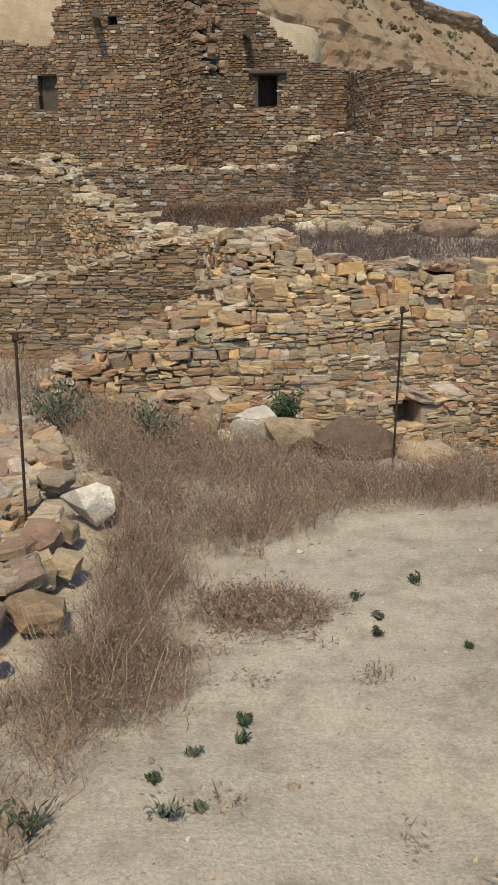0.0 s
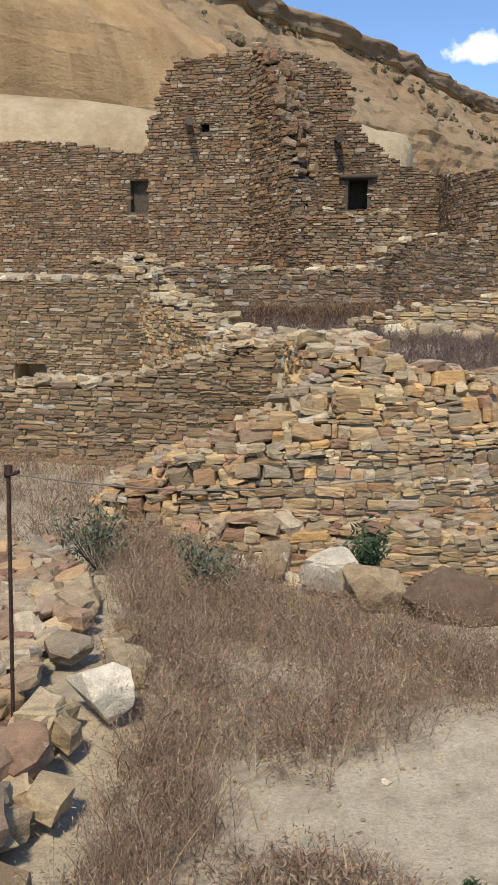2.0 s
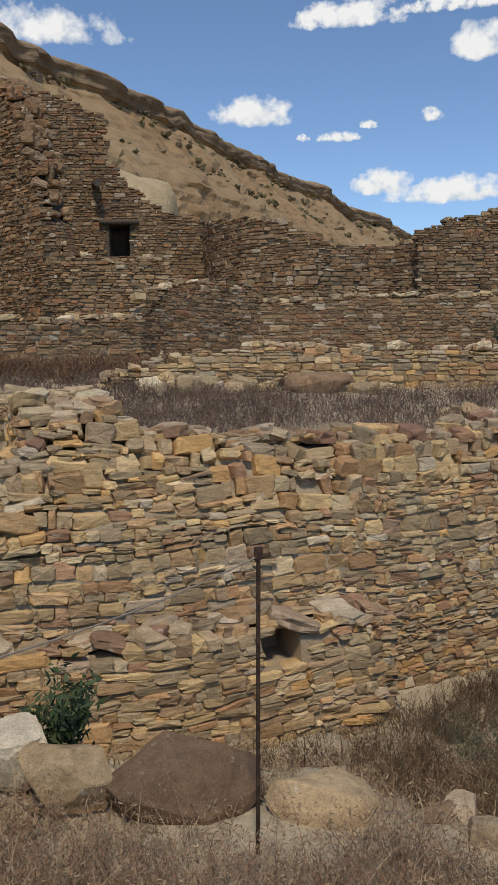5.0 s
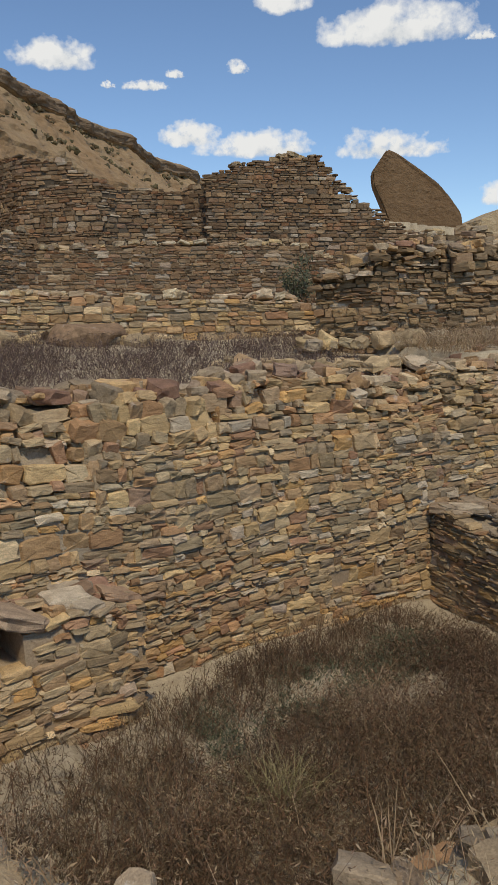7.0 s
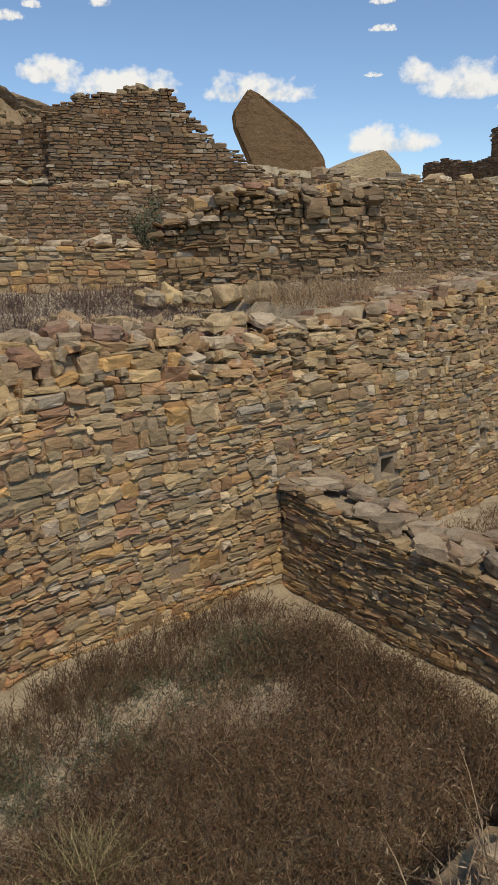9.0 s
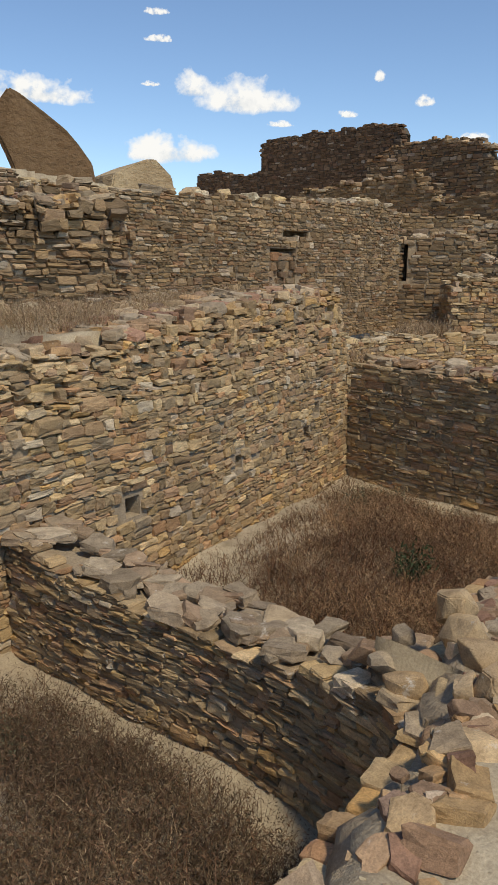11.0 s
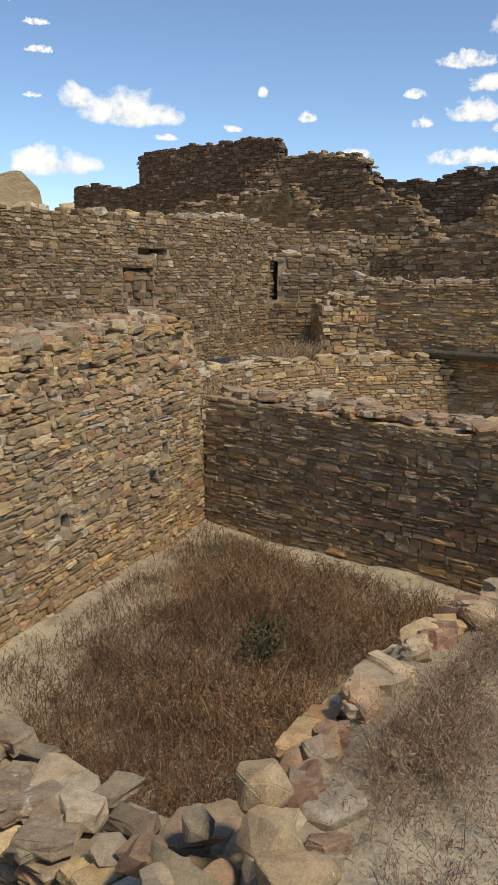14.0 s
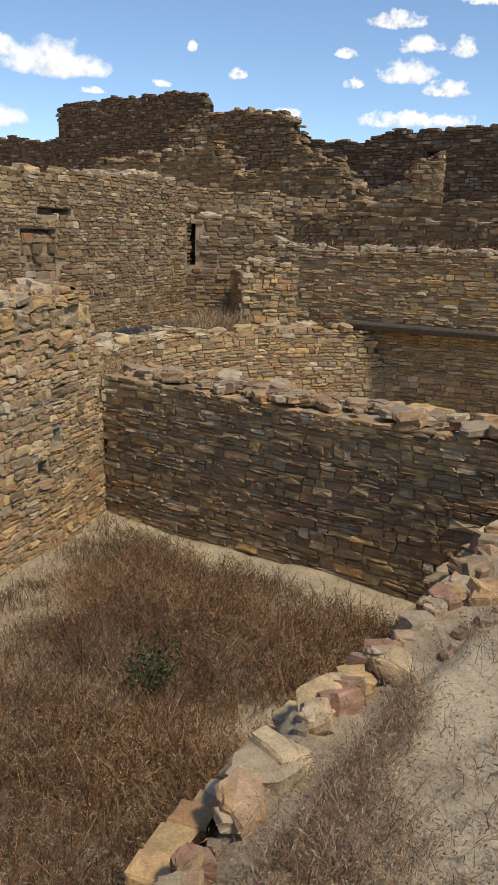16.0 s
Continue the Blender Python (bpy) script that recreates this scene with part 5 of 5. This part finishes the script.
def scatter(poly, count, seed, tuft=0.0, keep=None):
    """Random places on the ground within an outline, in tufts."""
    r = np.random.default_rng(seed)
    p = np.array(poly, float)
    lo, hi = p.min(0), p.max(0)
    out = np.zeros((0, 2))
    while len(out) < count:
        c = r.uniform(lo, hi, (count, 2))
        c = c[in_poly(c[:, 0], c[:, 1], poly)]
        if keep is not None:
            c = c[r.random(len(c)) < np.array([keep(*q) for q in c])]
        if tuft:
            c = np.repeat(c, 14, 0) + r.normal(0, tuft, (len(c) * 14, 2))
        out = np.concatenate([out, c])
    out = out[:count]
    return np.column_stack([out, level(out[:, 0], out[:, 1]) + rough_ground(out[:, 0], out[:, 1]) - 0.01])


def patchy(f, cut, s):
    return lambda x, y: 1.0 if smooth_noise(x * f, y * f, s) > cut else 0.12


stems("weeds", "grey-brown dry weeds before the collapsed wall", scatter([(-0.25, 3.6), (0.35, 3.75), (0.9, 4.25), (1.6, 4.3), (2.0, 4.75), (1.2, 4.75), (0.6, 4.9), (0.1, 5.0), (-0.3, 5.6), (-0.8, 6.3), (-1.2, 5.8), (-0.6, 4.6)], 11000, 81, 0.06, patchy(2.2, -0.5, 1)), (0.08, 0.28), weed_grey, 81, lean=0.5, seeds=11, width=0.0014, seed_size=0.005)
stems("weeds", "dry weeds in the hollow by the low wall", scatter([(-2.9, 5.6), (-1.2, 5.6), (-0.4, 6.2), (-1.4, 6.6), (-0.7, 8.4), (-0.9, 9.0), (-4.5, 8.9), (-4.5, 6)], 6000, 82, 0.07), (0.12, 0.34), weed_grey, 82)
stems("weeds", "dry weeds along the low rubble wall", scatter([(-0.12, 3.0), (0.05, 2.85), (0.12, 3.3), (-0.1, 3.9), (-0.25, 3.8)], 1500, 83, 0.05), (0.08, 0.24), weed_grey, 83, seeds=9, width=0.0016, seed_size=0.004)
stems("weeds", "bushy clump of dry weeds beside the sandy path", scatter([(-0.12, 2.45), (0.1, 2.35), (0.24, 2.5), (0.22, 2.75), (0.02, 2.95), (-0.15, 2.8)], 1900, 108, 0.05), (0.08, 0.27), weed_grey, 108, lean=0.55, seeds=10, width=0.0014, seed_size=0.004)
stems("weeds", "straggling dry weeds at the edge of the path", scatter([(-0.3, 1.7), (0.0, 1.8), (0.1, 2.3), (-0.2, 2.5), (-0.35, 2.2)], 1000, 109, 0.04), (0.05, 0.2), weed_grey, 109, lean=0.6, seeds=8, width=0.0014, seed_size=0.004)
stems("dry_grass", "brown dry grass at the west end of the upper terrace", scatter([(-4.0, 13.0), (-0.8, 12.6), (0.4, 15.4), (-1.3, 14.5), (-3.4, 13.5)], 3600, 110, 0.08), (0.14, 0.36), weed_red, 110, width=0.005, seeds=2, seed_size=0.014)
stems("weeds", "low matted dry weeds on the path", scatter([(0.22, 2.95), (0.62, 2.95), (0.66, 3.2), (0.4, 3.3), (0.22, 3.2)], 1100, 84, 0.05), (0.03, 0.12), weed_grey, 84, lean=0.9)
stems("weeds", "sparse dry weeds on the sandy path", scatter([(0.0, 1.2), (1.6, 1.2), (1.8, 4.3), (0.2, 3.7)], 260, 85, 0.03), (0.02, 0.07), weed_grey, 85, lean=0.6)
stems("dry_grass", "rusty brown dry grass on the room floor", scatter([(1.5, 5.3), (2.1, 5.05), (2.8, 5.15), (3.4, 5.5), (4.65, 5.8), (4.35, 8.15), (3.4, 7.65), (2.7, 7.1), (2.1, 6.4)], 24000, 86, 0.07, patchy(1.3, -0.4, 2)), (0.06, 0.27), weed_dark, 86, lean=0.6, seeds=7, width=0.0016, seed_size=0.0075)
stems("dry_grass", "rusty red dry grass on the second room floor", scatter([(5.2, 6.3), (5.8, 6.3), (8.6, 6.6), (8.9, 6.9), (8.7, 9.6), (8.1, 9.4), (5.2, 8.2)], 28000, 87, 0.07, patchy(1.0, -0.4, 3)), (0.06, 0.3), weed_red, 87, lean=0.6, seeds=6, seed_size=0.0068)
stems("weeds", "grey-brown weeds behind the collapsed wall", scatter([(-1.2, 9.8), (0.2, 8.0), (1.5, 8.4), (1.5, 12.1), (-2.3, 12.0)], 4500, 106, 0.08), (0.1, 0.26), weed_purple, 106, seeds=3, seed_size=0.009)
stems("weeds", "brushy grey weeds between the edge stones and the path", scatter([(5.45, 5.85), (5.7, 5.75), (6.2, 5.95), (6.7, 6.08), (6.5, 6.22), (5.9, 6.18), (5.5, 6.08)], 2600, 107, 0.05), (0.06, 0.24), weed_grey, 107, lean=0.5, seeds=9, width=0.0014, seed_size=0.0045)
stems("dry_grass", "dry grass on the step between the terraces", scatter([(-3.4, 12.1), (0.6, 11.9), (1.0, 13.0), (-3.4, 13.2)], 2600, 111, 0.07), (0.12, 0.3), weed_purple, 111, width=0.004, seeds=2, seed_size=0.012)
stems("weeds", "purple-grey weeds on the terrace", scatter([(0.4, 8.1), (3.2, 8.9), (4.6, 9.3), (4.6, 12.1), (0.2, 12.2), (-1.5, 11.5)], 15000, 88, 0.08), (0.08, 0.24), weed_purple, 88, seeds=3, seed_size=0.009)
stems("dry_grass", "straw-coloured grass on the terrace", scatter([(5.0, 9.3), (7.6, 10.3), (9.0, 11.0), (8.5, 12.3), (6.8, 11.8), (6.6, 10.7), (4.9, 10.6)], 6000, 89, 0.07), (0.1, 0.3), straw, 89)
stems("dry_grass", "brown dry grass on the upper terrace", scatter([(-3.5, 12.9), (5.5, 12.8), (7.0, 13.2), (6.8, 16.6), (2, 17.2), (0.2, 15.5), (-1.2, 14.5)], 9000, 90, 0.09), (0.14, 0.38), weed_red, 90, width=0.005, seeds=2, seed_size=0.014)
stems("dry_grass", "orange-tan seed grass among the rusty grass", scatter([(5.4, 6.7), (8.6, 6.9), (8.7, 9.6), (7.0, 8.9), (5.3, 8.3)], 7000, 101, 0.1, patchy(0.8, 0.15, 7)), (0.1, 0.3), rust_light, 101, lean=0.7, seeds=9, seed_size=0.007)
stems("dry_grass", "tan seed grass among the brown grass", scatter([(2.0, 5.4), (3.4, 5.7), (4.4, 6.2), (4.2, 8.0), (2.8, 7.4), (2.0, 6.5)], 2500, 102, 0.09, patchy(1.0, 0.1, 8)), (0.08, 0.26), weed_grey, 102, lean=0.7, seeds=8)
stems("weeds", "dark dry weeds at the foot of the low buttress", scatter([(1.5, 5.55), (2.1, 5.6), (2.3, 6.8), (2.1, 7.25), (1.6, 6.6)], 3200, 105, 0.07), (0.05, 0.24), weed_dark, 105, lean=0.6)
stems("weeds", "low green weeds along the wall foot", scatter([(2.3, 7.4), (4.1, 8.2), (4.1, 7.6), (2.4, 6.9)], 1500, 103, 0.05, patchy(2.0, 0.2, 9)), (0.05, 0.16), sage, 103, lean=0.6, seeds=9, seed_size=0.009, category="weeds")
stems("weeds", "low green weeds in the corner of the room", scatter([(7.6, 9.3), (8.9, 9.9), (9.0, 8.6), (8.3, 8.9)], 700, 104, 0.06, patchy(2.0, 0.1, 10)), (0.06, 0.2), sage, 104, lean=0.6, seeds=9, seed_size=0.009, category="weeds")
stems("dry_grass", "straw tufts at the foot of the edge stones", scatter([(5.0, 5.4), (5.6, 6.05), (7.0, 6.28), (9.0, 6.4), (9.0, 6.05), (7.0, 5.85), (5.7, 5.6)], 2600, 91, 0.06, patchy(2.0, -0.1, 4)), (0.05, 0.22), weed_grey, 91, lean=0.4, seeds=9, width=0.0012, seed_size=0.005)
stems("dry_grass", "straw-coloured grass fringe along the path", scatter([(5.2, 5.3), (5.9, 5.6), (7.2, 5.85), (8.8, 6.0), (8.8, 5.85), (7.2, 5.65), (5.9, 5.4), (5.3, 5.15)], 800, 96, 0.05), (0.04, 0.14), straw, 96, lean=0.7)
stems("dry_grass", "straw tufts between the fallen boulders", scatter([(-0.2, 4.9), (0.6, 4.95), (1.6, 4.85), (1.9, 5.1), (1.4, 5.4), (0.2, 5.5)], 900, 97, 0.04), (0.04, 0.14), straw, 97, lean=0.6)
stems("weeds", "dry weeds below the thick buttress", scatter([(0.5, 5.75), (1.5, 5.4), (1.9, 6.9), (2.2, 7.5), (1.4, 7.0), (0.5, 6.7)], 2600, 98, 0.06), (0.08, 0.24), weed_dark, 98)
stems("weeds", "sparse weeds on the soil along the wall foot", scatter([(2.2, 7.5), (2.7, 8.0), (4.2, 8.55), (4.2, 8.2), (3.0, 7.6), (2.0, 6.8)], 3000, 99, 0.06), (0.06, 0.24), weed_dark, 99)
stems("weeds", "sparse weeds along the foot of the long wall", scatter([(4.9, 8.6), (7.0, 9.4), (9.0, 10.3), (9.0, 9.8), (7.0, 9.0), (5.0, 8.3)], 1800, 100, 0.05), (0.06, 0.22), weed_red, 100)
stems("dry_grass", "dry weeds beside the edge of the first room", scatter([(2.2, 4.6), (3.0, 4.85), (3.6, 5.2), (3.5, 5.4), (2.8, 5.1), (2.2, 4.95)], 500, 92, 0.05), (0.08, 0.3), straw, 92)
stems("dry_grass", "dry grass round the sunken chamber", scatter([(9.8, 10.2), (11, 12.2), (14.6, 14.0), (14.2, 13.0), (12, 12.8), (10.2, 11.5), (9.7, 11)], 3500, 93, 0.1), (0.1, 0.4), straw, 93, width=0.006)
stems("dry_grass", "brush on the far terrace", scatter([(16, 5), (18, 6), (23.5, 8), (23.5, 17), (17, 14.5), (15.6, 13)], 5000, 94, 0.15), (0.15, 0.45), weed_red, 94, width=0.008, seed_size=0.03)
stems("dry_grass", "brown dry grass at the foot of the high wall", scatter([(1.8, 17.8), (7, 17.6), (6.5, 18.2), (3, 19)], 2500, 95, 0.08), (0.2, 0.4), weed_red, 95, width=0.006)


def bush(x, y, width, height, mat, seed, label, leaves=500, leaf=0.02, name="shrub"):
    r = np.random.default_rng(seed)
    z = ground_z(x, y)
    ob = tagged(new(name), label, "shrub")
    ob.matrix_basis = pose(x, y, z)
    vs, fs, n = [], [], 0
    tips = []
    for k in range(18):
        az, out = r.uniform(0, 6.3), r.uniform(0.1, 0.5) * width
        tip = np.array([math.cos(az) * out, math.sin(az) * out, height * r.uniform(0.5, 1.0)])
        tips.append(tip)
        s = np.array([-math.sin(az), math.cos(az), 0]) * 0.004
        q = np.array([[-s * 1.0, s * 1.0, tip * 0.5 + s * 0.7 + [0, 0, 0.04 * height], tip]]).reshape(4, 3)
        vs.append(q)
        fs += [(n, n + 1, n + 2), (n, n + 2, n + 3)]
        n += 4
    tagged(part("woody_stalk", mesh_of("woody_stalk", np.concatenate(vs), fs, timber), ob), kind="stuff")
    t = np.array(tips)[r.integers(len(tips), size=leaves)] * r.uniform(0.35, 1.05, (leaves, 1)) + r.normal(0, 0.022, (leaves, 3)) * (width / 0.3)
    t[:, 2] = np.abs(t[:, 2])
    d = r.normal(size=(leaves, 3)) + [0, 0, 0.8]
    d /= np.linalg.norm(d, axis=1)[:, None]
    e = np.cross(d, r.normal(size=(leaves, 3)))
    e /= np.linalg.norm(e, axis=1)[:, None]
    ll = (leaf * r.uniform(0.6, 1.5, leaves))[:, None]
    v = np.stack([t - d * ll, t - e * ll * 0.28, t + d * ll, t + e * ll * 0.28], 1).reshape(-1, 3)
    f = (np.array([(0, 1, 2), (0, 2, 3)])[None] + (np.arange(leaves) * 4)[:, None, None]).reshape(-1, 3)
    tagged(part("foliage", mesh_of("foliage", v, f, mat), ob), kind="stuff")


bush(0.36, 5.46, 0.3, 0.4, green, 401, "dark green needle-leaved shrub behind a pale block", 900, 0.022)
bush(-1.0, 5.2, 0.5, 0.34, sage, 402, "grey-green weed beside the low rubble wall", 700)
bush(-0.35, 5.0, 0.35, 0.3, sage, 403, "grey-green weed among dry stems", 400)
bush(6.0, 16.3, 0.8, 0.9, sage, 404, "tall grey-green shrub on the upper terrace", 900, 0.04)
spots = np.random.default_rng(405).normal(0, 0.06, (420, 2)) + (2.54, 6.47)
stems("bunch_grass", "pale arching bunch grass in the sunken room", np.column_stack([spots, level(spots[:, 0], spots[:, 1])]), (0.18, 0.36), bunch, 405, lean=0.85, seeds=0, width=0.0016)
spots = np.random.default_rng(406).normal(0, 0.09, (60, 2)) + (2.95, 5.2)
stems("dry_grass", "tall pale dry stalks among the edge stones", np.column_stack([spots, level(spots[:, 0], spots[:, 1])]), (0.15, 0.55), straw, 407, lean=0.25, seeds=10, width=0.002)
bush(7.2, 7.9, 0.4, 0.32, green, 406, "green weed among the rusty grass", 500)
for k, (x, y, w) in enumerate(((0.34, 2.01, 0.11), (0.48, 2.45, 0.07), (0.49, 2.36, 0.055), (0.36, 2.27, 0.05), (0.02, 1.93, 0.2), (0.82, 3.25, 0.06), (0.9, 3.1, 0.05), (0.89, 3.0, 0.06), (1.05, 3.38, 0.07), (0.41, 2.05, 0.04), (0.28, 2.12, 0.05), (1.2, 2.95, 0.04))):
    bush(x, y, w, w * 0.5, green if k % 3 else sage, 410 + k, "tiny green weed growing on the sandy path", 60, 0.012, "weed_plant")


# ---- clouds ----
def cloud_mat():
    m, nt, b = material("cloud", 1.0)
    nt.nodes.remove(b)
    tc, info = nt.nodes.new("ShaderNodeTexCoord"), nt.nodes.new("ShaderNodeObjectInfo")
    sep = nt.nodes.new("ShaderNodeSeparateXYZ")
    nt.links.new(tc.outputs["Object"], sep.inputs[0])
    x, y = sep.outputs[0], sep.outputs[1]
    move = nt.nodes.new("ShaderNodeCombineXYZ")
    for k, (q, s) in enumerate(((x, 1.0), (y, 1.0))):
        nt.links.new(calc(nt, "ADD", q, calc(nt, "MULTIPLY", info.outputs["Random"], 37.0 + 20 * k)), move.inputs[k])
    nt.links.new(calc(nt, "MULTIPLY", info.outputs["Random"], 91.0), move.inputs[2])
    puff = noise_at(nt, move.outputs[0], 1.5, 8, 0.6)
    soft = noise_at(nt, move.outputs[0], 0.75, 4, 0.5)
    gen = nt.nodes.new("ShaderNodeSeparateXYZ")
    nt.links.new(tc.outputs["Generated"], gen.inputs[0])
    x, y = (calc(nt, "SUBTRACT", calc(nt, "MULTIPLY", gen.outputs[k], 2.4), 1.2) for k in (0, 1))
    low = calc(nt, "MULTIPLY", calc(nt, "MINIMUM", y, 0.0), 1.5)
    yy = calc(nt, "ADD", y, low)
    r2 = calc(nt, "ADD", calc(nt, "MULTIPLY", x, x), calc(nt, "MULTIPLY", yy, yy))
    body = calc(nt, "SUBTRACT", calc(nt, "ADD", calc(nt, "MULTIPLY", puff, 1.7), calc(nt, "MULTIPLY", soft, 0.7)), calc(nt, "ADD", calc(nt, "MULTIPLY", r2, 1.25), 0.55))
    alpha = ramp(nt, body, [(0.0, (0, 0, 0)), (0.22, (0.5, 0.5, 0.5)), (0.5, (1, 1, 1))])
    shade = ramp(nt, calc(nt, "ADD", calc(nt, "MULTIPLY", y, 0.35), puff), [(0.25, (0.62, 0.68, 0.76)), (0.55, (0.97, 0.98, 1.0))])
    e, t, mx2 = node(nt, "ShaderNodeEmission", Strength=0.95), nt.nodes.new("ShaderNodeBsdfTransparent"), nt.nodes.new("ShaderNodeMixShader")
    nt.links.new(shade, e.inputs["Color"])
    nt.links.new(alpha, mx2.inputs[0])
    nt.links.new(t.outputs[0], mx2.inputs[1])
    nt.links.new(e.outputs[0], mx2.inputs[2])
    nt.links.new(mx2.outputs[0], nt.nodes["Material Output"].inputs["Surface"])
    return m


cloud_face = cloud_mat()
CLOUDS = [  # azimuth, elevation, half width, half height in degrees
    (-10.1, 19.9, 4.3, 1.6), (2.8, 15.4, 2.9, 1.5), (9.2, 20.9, 3.9, 1.1), (15.9, 21.2, 3.8, 0.6), (17.8, 18.8, 1.9, 1.5), (8.7, 14.0, 1.7, 0.5), (10.7, 14.7, 0.7, 0.4), (6.3, 14.0, 0.5, 0.3), (14.8, 15.0, 0.8, 0.6), (25.4, 16.8, 5.4, 1.7), (11.4, 10.9, 2.4, 1.1), (16.3, 10.2, 4.4, 1.2), (24.9, 10.0, 3.9, 1.2), (33.2, 6.7, 3.4, 1.3), (35.2, 10.6, 1.3, 1.2), (30.5, 16.2, 1.0, 0.4), (32.7, 15.0, 0.8, 0.3)]
CLOUDS += [
    (32.9, 13.5, 1.0, 0.3), (38.3, 10.0, 3.7, 1.5), (32.3, 10.9, 0.7, 0.2), (45.2, 9.3, 0.7, 0.3), (47.2, 11.5, 0.4, 0.5), (50.1, 10.0, 0.7, 0.5), (40.8, 8.7, 0.9, 0.3), (60.1, 13.1, 1.9, 0.7), (57.0, 11.3, 0.9, 0.4), (63.5, 14.9, 2.0, 1.4), (61.0, 10.1, 2.1, 1.0), (63.6, 9.2, 1.6, 0.7), (64.4, 11.5, 0.9, 0.8), (61.6, 11.7, 1.5, 0.7), (61.8, 7.4, 4.1, 0.7), (53.4, 7.8, 1.2, 0.4), (57.6, 9.6, 0.7, 0.5), (66.5, 14.2, 2.4, 0.6)]
for az, el, w, hgt in CLOUDS:
    a, e = radians(az), radians(el)
    d = Vector((math.sin(a) * math.cos(e), math.cos(a) * math.cos(e), math.sin(e)))
    wide, tall = math.tan(radians(w * 1.3)), math.tan(radians(hgt * 1.5))
    q = 1.2 * wide / tall
    ob = new("cloud", mesh_of("cloud", [(-q, -1.2, 0), (q, -1.2, 0), (q, 1.2, 0), (-q, 1.2, 0)], [(0, 1, 2, 3)], cloud_face))
    eye = Vector((2, 3, 1.5))
    ob.matrix_basis = look(eye + d * 1800, eye) @ Matrix.Rotation(math.pi, 4, "Y") @ Matrix.Diagonal((1800 * tall, 1800 * tall, 1, 1))
    tagged(ob, "white fair-weather cloud drifting in the blue sky", "cloud", "clouds")
    ob.visible_shadow = False
